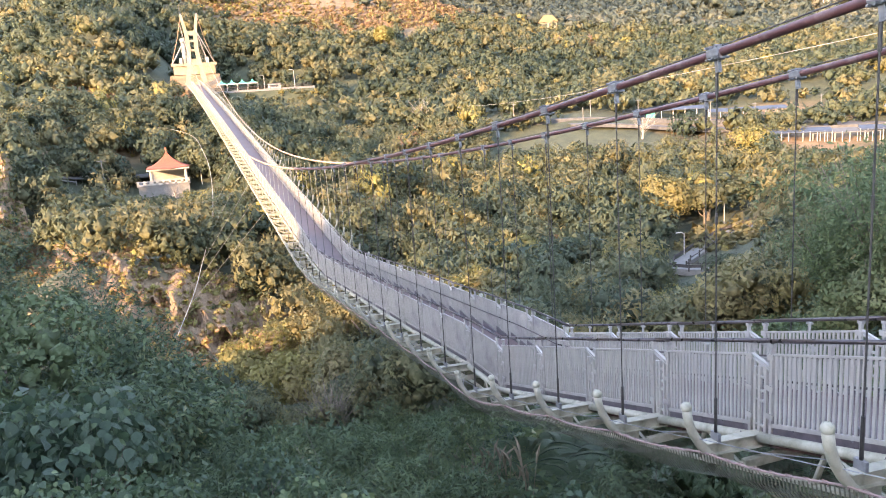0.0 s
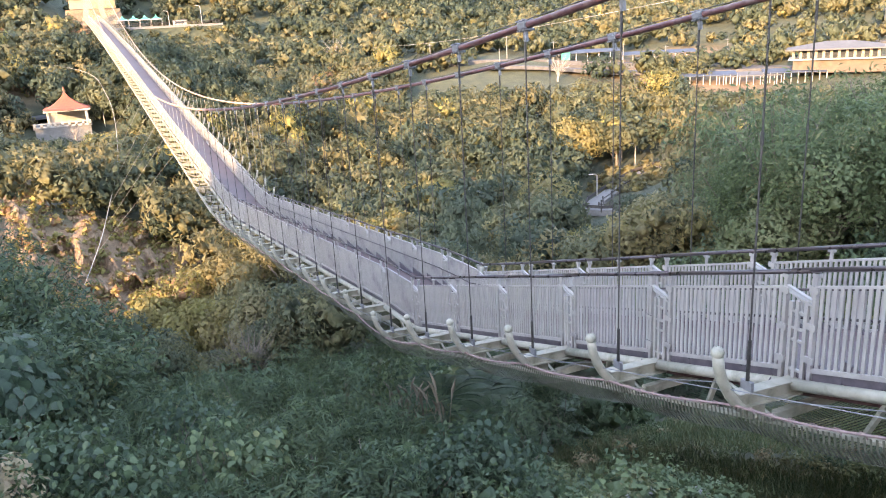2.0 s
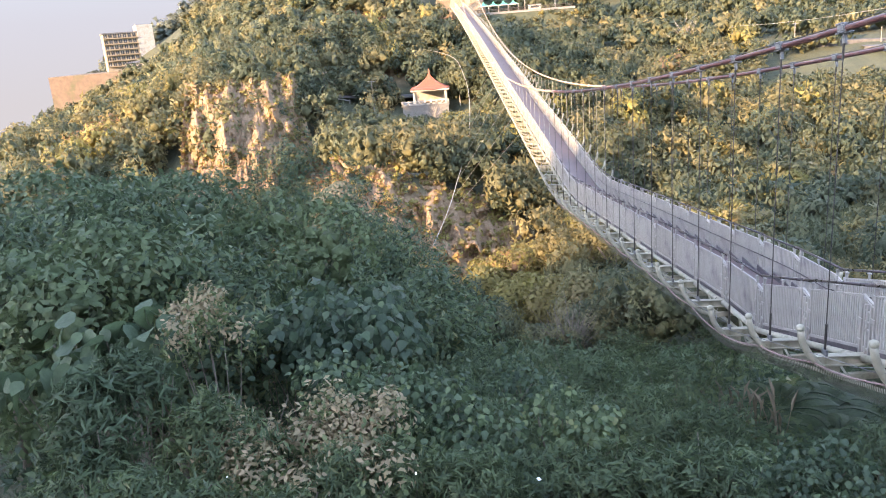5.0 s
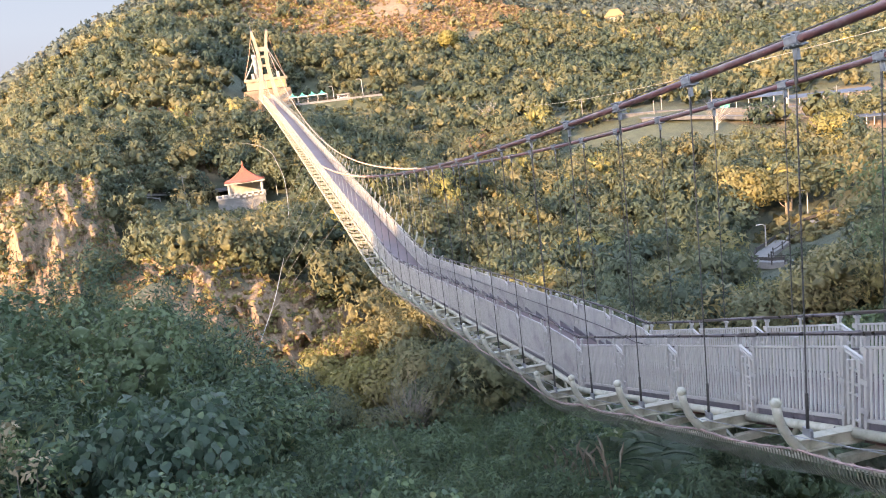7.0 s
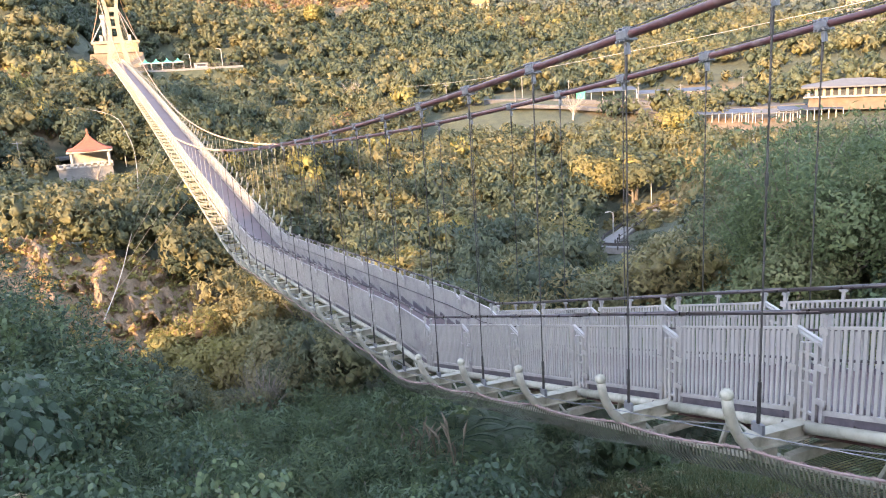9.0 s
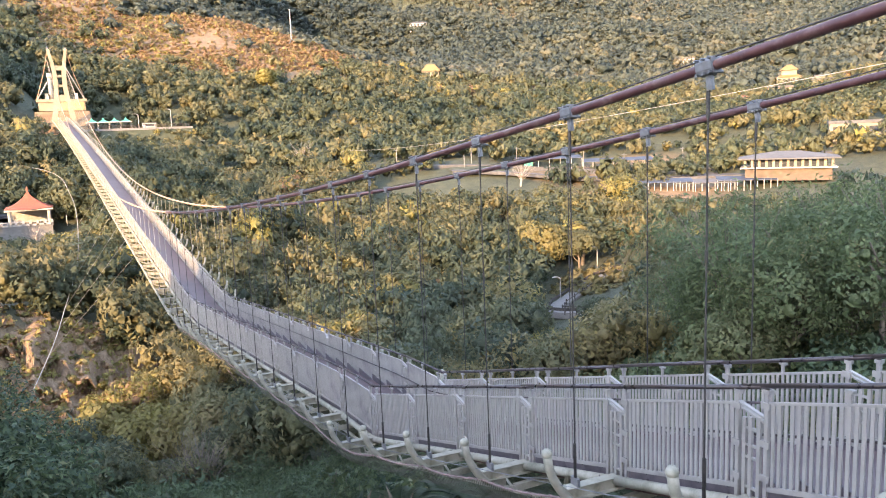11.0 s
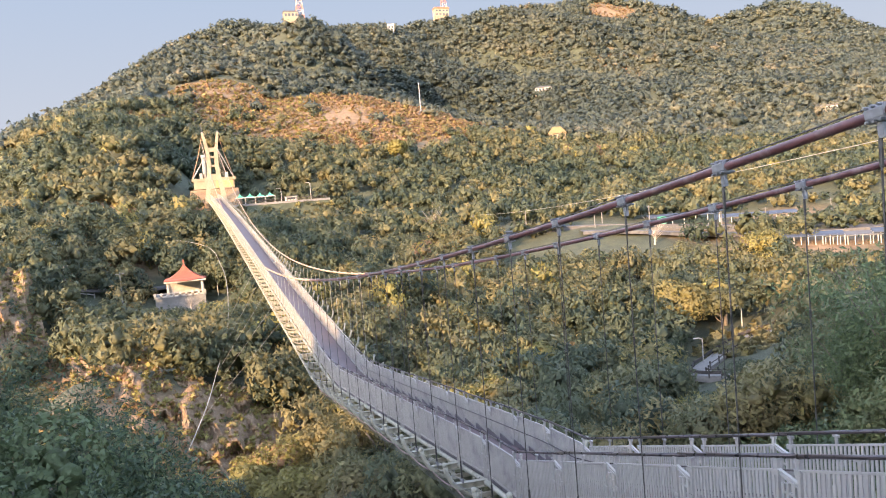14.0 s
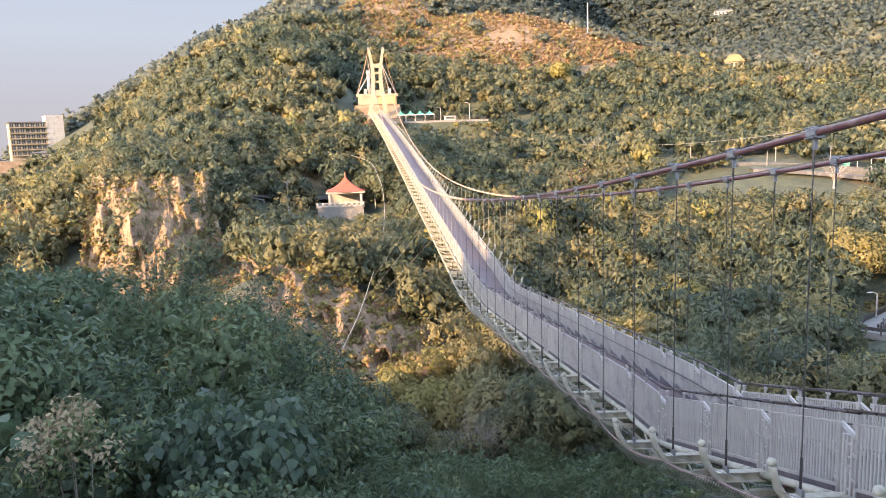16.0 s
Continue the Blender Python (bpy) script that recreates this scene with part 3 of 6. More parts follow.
for s in (-1, 1):
    saw = Shape()
    for i, y in enumerate(step_edges):
        y2 = step_edges[i + 1] if i + 1 < len(step_edges) else 57.6
        c = (y + y2) / 2
        x, z = line_x(c) + s * 1.2, deck_z(c) + 0.04
        rise = 0.2 if y > 22.5 else 0.1
        saw.hexa([(x - 0.02, y, z - 0.2), (x + 0.02, y, z - 0.2), (x + 0.02, y2, z - 0.2), (x - 0.02, y2, z - 0.2),
                  (x - 0.02, y, z + rise - 0.06), (x + 0.02, y, z + rise - 0.06), (x + 0.02, y2, z + rise + 0.05), (x - 0.02, y2, z + rise + 0.05)])
    part("stair_stringer", saw, STAIR, bridge, "dark saw-toothed stair edge board")
for y in np.arange(57.6, 266, 3.0):
    sh = Shape()
    for j in range(2):
        a, b = y + j * 1.5, y + j * 1.5 + 1.49
        sh.hexa([on(-1.18, a, -0.04), on(1.18, a, -0.04), on(1.18, b, -0.04), on(-1.18, b, -0.04), on(-1.18, a, 0.04), on(1.18, a, 0.04), on(1.18, b, 0.04), on(-1.18, b, 0.04)])
    part("deck_plank", sh, DECK, bridge)

# railings: one panel to a bay and side, with a narrow link at each station
P0, P1, PH, HAND = 0.25, 2.75, 1.40, 1.62


def panel_frame(k):
    """Frame of a panel whose bay rises by k a metre; y from the bay's start, z from the deck at it."""
    b = Shape()

    def bar(y, w, y2, w2, half, thick):
        za, zb = w + k * y, w2 + k * y2
        b.hexa([(-half, y, za - thick), (half, y, za - thick), (half, y2, zb - thick), (-half, y2, zb - thick), (-half, y, za), (half, y, za), (half, y2, zb), (-half, y2, zb)])
    bar(P0, 0.12, P1, 0.12, 0.025, 0.075)
    bar(P0, PH, P1, PH, 0.024, 0.04)
    for y in (P0, P1):
        z = k * y
        b.box((-0.035, y - 0.03, z - 0.12), (0.035, y + 0.03, z + HAND - 0.03))
        for w in (0.2, 0.72, 1.3):
            b.box((-0.06, y - 0.075, z + w), (-0.03, y + 0.075, z + w + 0.1))
        b.box((-0.045, y - 0.055, z + HAND - 0.09), (0.045, y + 0.055, z + HAND - 0.03))
    m = (P0 + P1) / 2
    b.box((-0.022, m - 0.025, k * m + PH - 0.02), (0.022, m + 0.025, k * m + HAND - 0.05)).box((-0.04, m - 0.06, k * m + HAND - 0.075), (0.04, m + 0.06, k * m + HAND - 0.035))
    return b


def link_frame(k):
    """The narrow stepped link between two panels, round the station at y = 0."""
    b = Shape()
    for y in (-0.13, 0.02, 0.13):
        b.box((-0.025, y - 0.03, k * y - 0.1), (0.025, y + 0.03, k * y + 1.16))
    for w in (0.08, 0.55, 0.74, 1.0):
        b.box((-0.02, -0.13, w - 0.04), (0.02, 0.13, w))
    d = 0.2 if k < -0.2 else (0.1 if k < 0 else 0.0)
    for o in (0.0, 0.07):
        b.beam((0, -0.23, 1.27 - d * 0.25 - o), (0, 0.23, 1.33 + d * 0.05 - o), 0.06, 0.03)
    return b


def picket_mesh():
    return Shape().box((-0.012, -0.026, 0.12), (0.012, 0.026, PH - 0.04)).mesh("picket", PAINT)


PICKET = picket_mesh()
FRAMES, LINKS, FILLS = {}, {}, {}
N_PICK = 23
for s in (-1, 1):
    for k, y in enumerate(stations[:-1]):
        slope = round((deck_z(y + BAY) - deck_z(y)) / BAY, 2)
        if slope not in FRAMES:
            FRAMES[slope] = panel_frame(slope).mesh("railing_panel", PAINT)
            LINKS[slope] = link_frame(slope).mesh("railing_link", PAINT)
            fill = Shape()
            for i in range(N_PICK):
                py = P0 + (i + 1) * (P1 - P0) / (N_PICK + 1)
                fill.box((-0.012, py - 0.026, slope * py + 0.12), (0.012, py + 0.026, slope * py + PH - 0.04))
            FILLS[slope] = fill.mesh("picket_infill", PAINT)
        base = Vector(on(s * RAIL, y))
        panel = part("railing_panel", FRAMES[slope], PAINT, bridge, at=base)
        part("railing_link", LINKS[slope], PAINT, bridge, at=base)
        if y < 22 and (s < 0 or y > 10):
            for i in range(N_PICK):
                py = P0 + (i + 1) * (P1 - P0) / (N_PICK + 1)
                part("picket", PICKET, PAINT, panel, at=(0, py, slope * py))
        else:
            part("picket_infill", FILLS[slope], PAINT, panel, kind="stuff")
    # handrails lie on the posts bay by bay, an inner rail runs lower
    for k, y in enumerate(stations[:-1]):
        off = 0.014 if k % 2 else 0.0
        # same dark rail throughout; past y = 62 tube white paints the sun on it
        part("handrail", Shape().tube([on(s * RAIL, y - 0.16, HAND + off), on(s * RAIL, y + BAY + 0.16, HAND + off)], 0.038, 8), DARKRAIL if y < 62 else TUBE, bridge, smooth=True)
    pts = [on(s * 1.1, y, 0.86) for y in np.arange(-4, 60, 1.5)]
    part("inner_handrail", Shape().tube(pts, 0.025, 6), DARKRAIL, bridge, smooth=True)


# ---- the far tower with its anchor block ----
TB = Vector((6.7, TOWER_Y, 6.0))
tower = thing("bridge_tower", TB, "cream concrete bridge tower with splayed legs and forked top", "tower")
for s in (-1, 1):
    leg = Shape()
    sec = [(0.0, 3.0, 0.75), (8.5, 1.55, 0.7), (13.0, 1.2, 0.62), (17.0, 1.35, 0.58), (19.5, 1.75, 0.5), (23.4, 2.45, 0.42)]
    for (z0, c0, w0), (z1, c1, w1) in zip(sec, sec[1:]):
        leg.hexa([(s * c0 - w0, -0.8, z0), (s * c0 + w0, -0.8, z0), (s * c0 + w0, 0.8, z0), (s * c0 - w0, 0.8, z0),
                  (s * c1 - w1, -0.75, z1), (s * c1 + w1, -0.75, z1), (s * c1 + w1, 0.75, z1), (s * c1 - w1, 0.75, z1)])
    part("leg", leg, CREAM, tower)
    part("saddle", Shape().box((s * 2.45 - 0.3, -0.9, 23.4), (s * 2.45 + 0.3, 0.9, 23.75)), GALV, tower)
for z0, z1 in ((7.6, 9.6), (12.0, 12.7), (14.9, 15.6), (17.0, 18.4)):
    part("cross_wall", Shape().box((-1.0, -0.6, z0), (1.0, 0.6, z1)), CREAM, tower)
part("lightning_rod", Shape().tube([(-2.6, 0, 23.4), (-2.6, 0, 26.4)], 0.05, 6), GALV, tower)
block = thing("anchor_block", (TB.x + 0.2, 281, 13.2), "broad cream concrete anchor block behind the tower with stays", "anchor block")
part("platform", Shape().box((-6.9, -2.4, -2.0), (6.7, 5, 0.8)).box((-7.5, -2.8, 0.8), (7.3, 5.2, 1.7)), CREAM, block)
part("front_panel", Shape().box((0.6, -2.6, -1.7), (6.2, -2.38, 0.6)), surface("ochre_relief", (0.42, 0.27, 0.1), (0.62, 0.42, 0.16), 1.2, 0.8), block)
part("column", Shape().tube([(-2.9, 0, 1.7), (-2.9, 0, 8.6)], 0.6, 12).tube([(-2.9, 0, 8.6), (-2.9, 0, 10.0)], 0.78, 12), WHITE, block, "round white column", True)
part("stay", Shape().tube([(-2.9, 0, 8.4), (-7.0, -2, 1.7)], 0.2, 6), WHITE, block)
part("stay", Shape().tube([(2.0, -8, 11.0), (6.6, -2, 1.7)], 0.15, 6), WHITE, block)
for x in (-4.2, 4.4):
    part("lamp_block", Shape().box((x - 0.5, -1, 1.7), (x + 0.5, 0, 3.6)), WHITE, block)
for s in (-1, 1):
    part("backstay", Shape().tube([(s * 2.45 - 0.2, -13, 16.2), (s * 4.2 - 0.2, -7, 9.5), (s * 7 - 0.2, -1.5, 1.7)], 0.12, 6), LIT_WRAP, block)
slab = Shape().box((-9, -3, -2.6), (8, 3, -0.1)).hexa([(-9, 3, -3), (9, 3, -3), (9, 19, -3), (-9, 19, -3), (-8, 3.5, -0.1), (8, 3.5, -0.1), (8, 10.5, 5.0), (-8, 10.5, 5.0)])
solo("tower_terrace", slab, ROCK, "brown earth terrace under the tower", "terrace", "structure", at=TB)

# ---- trees and shrubs ----
OCT_V = np.array([(1, 0, 0), (-1, 0, 0), (0, 1, 0), (0, -1, 0), (0, 0, 1), (0, 0, -1.0)])
OCT_F = [(0, 2, 4), (2, 1, 4), (1, 3, 4), (3, 0, 4), (2, 0, 5), (1, 2, 5), (3, 1, 5), (0, 3, 5)]


PHI = (1 + 5 ** 0.5) / 2
ICO_V = np.array([(-1, PHI, 0), (1, PHI, 0), (-1, -PHI, 0), (1, -PHI, 0), (0, -1, PHI), (0, 1, PHI), (0, -1, -PHI), (0, 1, -PHI), (PHI, 0, -1), (PHI, 0, 1), (-PHI, 0, -1), (-PHI, 0, 1)]) / math.hypot(1, PHI)
ICO_F = [(0, 11, 5), (0, 5, 1), (0, 1, 7), (0, 7, 10), (0, 10, 11), (1, 5, 9), (5, 11, 4), (11, 10, 2), (10, 7, 6), (7, 1, 8), (3, 9, 4), (3, 4, 2), (3, 2, 6), (3, 6, 8), (3, 8, 9), (4, 9, 5), (2, 4, 11), (6, 2, 10), (8, 6, 7), (9, 8, 1)]


def unit(v):
    return v / np.maximum(np.linalg.norm(v, axis=-1, keepdims=True), 1e-9)


def leaves(rng, centres, normals, size, slim=0.55, fold=0.25):
    """Folded diamond leaves at the centres, facing about along the normals: quads split along the midrib."""
    n = len(centres)
    nm = unit(normals)
    t = unit(np.cross(nm, rng.normal(size=(n, 3))))
    b = np.cross(nm, t)
    s = (size * rng.uniform(0.6, 1.35, n))[:, None]
    tip, base = centres + t * s, centres - t * s
    left, right = centres + b * s * slim + nm * s * fold, centres - b * s * slim + nm * s * fold
    v = np.stack([base, right, tip, left], 1).reshape(-1, 3)
    i = np.arange(n)[:, None] * 4
    f = np.concatenate([i + [0, 1, 2], i + [0, 2, 3]])
    return v, f


def blades(rng, centres, normals, size, slim=0.5):
    """Single pointed leaves, one triangle each."""
    n = len(centres)
    nm = unit(normals)
    t = unit(np.cross(nm, rng.normal(size=(n, 3))))
    b = np.cross(nm, t)
    s = (size * rng.uniform(0.6, 1.4, n))[:, None]
    v = np.stack([centres - t * s * 0.7 + b * s * slim, centres - t * s * 0.7 - b * s * slim, centres + t * s * 1.1], 1).reshape(-1, 3)
    return v, np.arange(3 * n).reshape(-1, 3)


def crown(rng, n_lobes, n_leaves, leaf, spread=0.62, flat=0.8, core=0.8, folded=False, slim=0.6, fine_core=True, rough=0.24):
    """A crown of radius about 1 that sits on z = 0: leafy lobes round cores. Gives points, faces and soft normals."""
    lob = []
    for i in range(n_lobes):
        a = rng.uniform(0, 2 * math.pi)
        r = spread * math.sqrt(rng.uniform(0.05, 1))
        h = rng.uniform(0.25, 1.35) * (1.15 - 0.5 * r)
        lob.append((r * math.cos(a), r * math.sin(a), h * flat, rng.uniform(0.34, 0.58) * (1 if n_lobes < 20 else 0.74)))
    lob = np.array(lob)
    w = lob[:, 3] ** 2
    m = n_leaves * 5
    pick = rng.choice(n_lobes, m, p=w / w.sum())
    d = unit(rng.normal(size=(m, 3)) + [0, 0, 0.3])
    c = lob[pick, :3] + d * (lob[pick, 3] * rng.uniform(0.8, 1.22, m))[:, None]
    # only the outside of the crown carries leaves
    inside = (np.linalg.norm(c[:, None] - lob[None, :, :3], axis=-1) < 0.85 * lob[None, :, 3]).any(1)
    keep = np.flatnonzero(~inside & (d[:, 2] > -0.55))[:n_leaves]
    d, c = d[keep], c[keep]
    face = unit(d + 0.6 * rng.normal(size=(len(c), 3)))
    v, f = leaves(rng, c, face, leaf) if folded else blades(rng, c, face, leaf, slim)
    soft = unit(0.9 * d + 0.28 * face)
    vs, fs, ns, k = [v], [f], [np.repeat(soft, 4 if folded else 3, axis=0)], len(v)
    CV, CF = (ICO_V, ICO_F) if fine_core else (OCT_V, OCT_F)
    for x, y, z, r in lob:
        jag = rng.uniform(0.95 - rough, 0.95 + rough, (len(CV), 1))
        vs.append(CV * r * core * jag + [x, y, z])
        fs.append(np.array(CF) + k)
        ns.append(unit(CV + 1.8 * rough * rng.normal(size=CV.shape)))
        k += len(CV)
    return np.concatenate(vs), np.concatenate(fs), np.concatenate(ns)


def tall_crown(rng, n_leaves, leaf, droop=0.35):
    """Bamboo-like: leaves along arching stems that spread from the base."""
    cs, ns = [], []
    for i in range(26):
        a = rng.uniform(0, 2 * math.pi)
        reach = rng.uniform(0.35, 1.0)
        t = rng.uniform(0.25, 1.0, n_leaves // 26)
        h = 1.9 * t - droop * 1.6 * reach * t ** 3
        r = reach * t ** 1.8
        p = np.stack([r * math.cos(a), r * math.sin(a), h], 1) + rng.normal(size=(len(t), 3)) * 0.09
        cs.append(p)
        ns.append(rng.normal(size=(len(t), 3)) * 0.8 + [math.cos(a), math.sin(a), 0.7])
    return leaves(rng, np.concatenate(cs), np.concatenate(ns), leaf, 0.3)


def ovate(rng, c, out, size, slim=0.42, droop=1.0):
    """Broad pointed leaves that hang outwards from their stalks: eight facets about the middle."""
    n = len(c)
    t = unit(out * [1, 1, 0.3] + [0, 0, -droop] + 0.45 * rng.normal(size=(n, 3)))
    nm = unit(out * 0.8 + [0, 0, 0.3] + 0.4 * rng.normal(size=(n, 3)))
    nm = unit(nm - t * (nm * t).sum(1, keepdims=True))
    b = np.cross(nm, t)
    s = (size * rng.uniform(0.55, 1.3, n))[:, None]
    rim = [(0.0, 0.0, 0.0), (0.16, -0.8, 0.05), (0.42, -1.0, 0.07), (0.72, -0.62, 0.0), (1.0, 0.0, -0.16), (0.72, 0.62, 0.0), (0.42, 1.0, 0.07), (0.16, 0.8, 0.05), (0.48, 0.0, 0.0)]
    v = np.stack([c + t * s * p + b * s * slim * q + nm * s * h for p, q, h in rim], 1).reshape(-1, 3)
    i = np.arange(n)[:, None] * 9
    return v, np.concatenate([i + [k, (k + 1) % 8, 8] for k in range(8)]), np.repeat(unit(nm + 0.5 * out), 9, axis=0)


def feather_crown(rng, branches, n_leaves, leaf, droop=0.5, slim=0.22, rise=1.15):
    """A crown of radius about 1 whose fine leaves hang along arching branches: ragged tips, gaps between."""
    cs, ds, m = [], [], max(4, n_leaves // branches)
    for i in range(branches):
        a, e = rng.uniform(0, 2 * math.pi), rng.uniform(-0.1, 1.45)
        L = rng.uniform(0.65, 1.12)
        d = np.array([math.cos(a) * math.cos(e), math.sin(a) * math.cos(e), math.sin(e) * rise])
        t = np.sqrt(rng.uniform(0.12, 1.0, m))[:, None]
        p = d * L * t + [0, 0, 0.5] - np.array([0, 0, droop]) * 0.5 * L * t ** 3 * math.cos(e)
        w = rng.normal(size=(m, 3)) * (0.045 + 0.07 * (1 - t))
        cs.append(p + w)
        ds.append(unit(np.array([d[0], d[1], 0.2 + 0.6 * d[2]]) + w * 4 + 0 * t))
    c, d = np.concatenate(cs), np.concatenate(ds)
    face = unit(d + 0.7 * rng.normal(size=c.shape))
    v, f = leaves(rng, c, face, leaf, slim, 0.1)
    return v, f, np.repeat(unit(0.8 * d + 0.4 * face), 4, axis=0)


def leaf_mesh(name, v, f, material, tint, nrm=None):
    me = bpy.data.meshes.new(name)
    me.vertices.add(len(v))
    me.vertices.foreach_set("co", np.ascontiguousarray(v, dtype=np.float32).ravel())
    me.loops.add(len(f) * 3)
    me.loops.foreach_set("vertex_index", np.ascontiguousarray(f, dtype=np.int32).ravel())
    me.polygons.add(len(f))
    me.polygons.foreach_set("loop_start", np.arange(0, len(f) * 3, 3, dtype=np.int32))
    at = me.attributes.new("tint", "FLOAT", "POINT")
    at.data.foreach_set("value", np.broadcast_to(np.asarray(tint, dtype=np.float32), (len(v),)).copy())
    me.materials.append(material)
    me.update(calc_edges=True)
    if nrm is not None:
        me.polygons.foreach_set("use_smooth", np.ones(len(f), dtype=bool))
        me.normals_split_custom_set_from_vertices(np.ascontiguousarray(nrm, dtype=np.float32))
    return me


rng = np.random.default_rng(7)
CROWNS_CLOSE = [crown(rng, 18, 860, 0.074, core=0.5, slim=0.45, fine_core=False) for _ in range(9)]
CROWNS_NEAR = [crown(rng, 13, 500, 0.09, core=0.55, slim=0.45, fine_core=False) for _ in range(9)]
CROWNS_MID = [crown(rng, 10, 270, 0.116, core=0.6, slim=0.48, fine_core=False) for _ in range(10)]
CROWNS_FAR = [crown(rng, 5, 54, 0.2, core=0.82, slim=0.5, fine_core=False, rough=0.2) for _ in range(10)]
CROWNS_EDGE = [crown(rng, 4, 24, 0.24, core=0.88, slim=0.55, flat=0.6, fine_core=False, rough=0.2) for _ in range(10)]
TUFTS = [crown(rng, 1, 14, 0.34, core=0.85, fine_core=False) for _ in range(6)]


def plant(kinds, spots, tints):
    """Many crowns as arrays: spots are x, y, z, radius, height factor."""
    vs, fs, ts, ns, k = [], [], [], [], 0
    for (x, y, z, r, h), t in zip(spots, tints):
        v, f, n = kinds[int(rng.integers(len(kinds)))]
        a = rng.uniform(0, 2 * math.pi)
        c, s = math.cos(a) * r, math.sin(a) * r
        p = np.stack([v[:, 0] * c - v[:, 1] * s + x, v[:, 0] * s + v[:, 1] * c + y, v[:, 2] * r * h + z], 1)
        vs.append(p)
        fs.append(f + k)
        ts.append(np.full(len(v), t))
        ca, sa = math.cos(a), math.sin(a)
        ns.append(np.stack([n[:, 0] * ca - n[:, 1] * sa, n[:, 0] * sa + n[:, 1] * ca, n[:, 2]], 1))
        k += len(v)
    return np.concatenate(vs), np.concatenate(fs), np.concatenate(ts), np.concatenate(ns)


def ellipse(x, y, cx, cy, rx, ry):
    return ((x - cx) / rx) ** 2 + ((y - cy) / ry) ** 2


def bare_land(x, y):
    """Where no wood stands: roads, terraces, meadows, dry hillsides and the built plots. Returns the chance of a tree."""
    p = np.ones_like(x)
    for cx, cy, (rx, ry) in DRY[:4] + DRY[4:5]:
        e = ellipse(x, y, cx, cy, rx, ry) + 0.5 * waves(x, y, 30)
        p = np.where(e < 0.8, 0.06, np.where(e < 1.1, p * 0.3, p))
    for cx, cy, rx, ry, q in ((TB.x, 278, 16, 16, 0), (24, 268, 22, 9, 0), (-5, 186, 9, 13, 0), (-16, 179, 13, 9, 0.08), (100, 118, 20, 10, 0), (78, 104, 9, 9, 0), (165, 205, 75, 16, 0), (185, 150, 40, 26, 0.0),
                              (85, 228, 45, 7, 0), (-175, 440, 40, 22, 0), (214, 428, 14, 10, 0), (390, 313, 18, 12, 0), (260, 190, 60, 30, 0.5), (-42, 149, 19, 19, 0.05), (-3, 102, 21, 13, 0.03), (-6, 176, 10, 12, 0.35), (24, 254, 22, 10, 0.7), (-4, 162, 12, 18, 0.4), (-12, 80, 24, 16, 0.08), (-24, 138, 22, 24, 0.3)):
        p = np.where(ellipse(x, y, cx, cy, rx, ry) < 1, q, p)
    az, d = np.degrees(np.arctan2(x, y)), np.hypot(x, y)
    return np.where((az > 22) & (az < 58) & (d > 206) & (d < np.where(az < 43, 234, 246)), np.where(az > 43, 0.0, np.minimum(p, 0.05)), p)


def scatter(n, az0, az1, d0, d1):
    az = np.radians(rng.uniform(az0, az1, n))
    d = np.sqrt(rng.uniform(d0 ** 2, d1 ** 2, n))
    x, y = d * np.sin(az), d * np.cos(az)
    keep = rng.uniform(size=n) < bare_land(x, y)
    return x[keep], y[keep], d[keep]


def painted_shade(x, y):
    """Shade of gullies and slopes, painted into the trees as a lower tint."""
    out = 0
    for cx, cy, rx, ry in ((48, 300, 26, 22), (20, 300, 20, 18), (235, 715, 80, 55), (190, 640, 70, 45), (70, 740, 40, 30), (-10, 330, 30, 30), (330, 560, 60, 40), (150, 320, 40, 30)):
        out = out + 0.4 * np.exp(-ellipse(x, y, cx, cy, rx, ry))
    return out


def sight_line(x, y, d):
    """How high the woods stay where they are kept low before the pavilion, the square and the park."""
    az = np.degrees(np.arctan2(x, y))
    top = np.full(len(x), 1e4)
    for a0, a1, d0, d1, k in ((-4.5, 3.5, 60, 186, -0.096), (-34, -2, 40, 92, -0.29), (2, 9, 190, 264, 0.013), (21, 46, 60, 216, -0.071), (43, 58, 60, 240, -0.09), (-26.5, -19.8, 200, 432, -0.016), (34.0, 38.5, 34, 128, -0.264), (38.5, 43.2, 34, 150, -0.222), (-32, -8, 45, 126, -0.21), (-10, -4, 50, 100, -0.25), (-4, 3, 76, 100, -0.295), (3, 9, 40, 78, -0.4), (-4, 3, 40, 76, -0.36), (9, 14, 40, 64, -0.36), (-22, -8, 118, 146, -0.17)):
        top = np.where((az > a0) & (az < a1) & (d > d0) & (d < d1), np.minimum(top, k * d), top)
    return top


def seen_over_land(x, y, top):
    """Leaves out the trees of hollows that lie wholly behind nearer ridges."""
    d = np.hypot(x, y)
    worst = np.full(len(x), -9.0)
    for s in np.linspace(0.12, 0.93, 16):
        worst = np.maximum(worst, (ground(x * s, y * s) + 1.5) / (d * s))
    return top / d > worst - 0.004


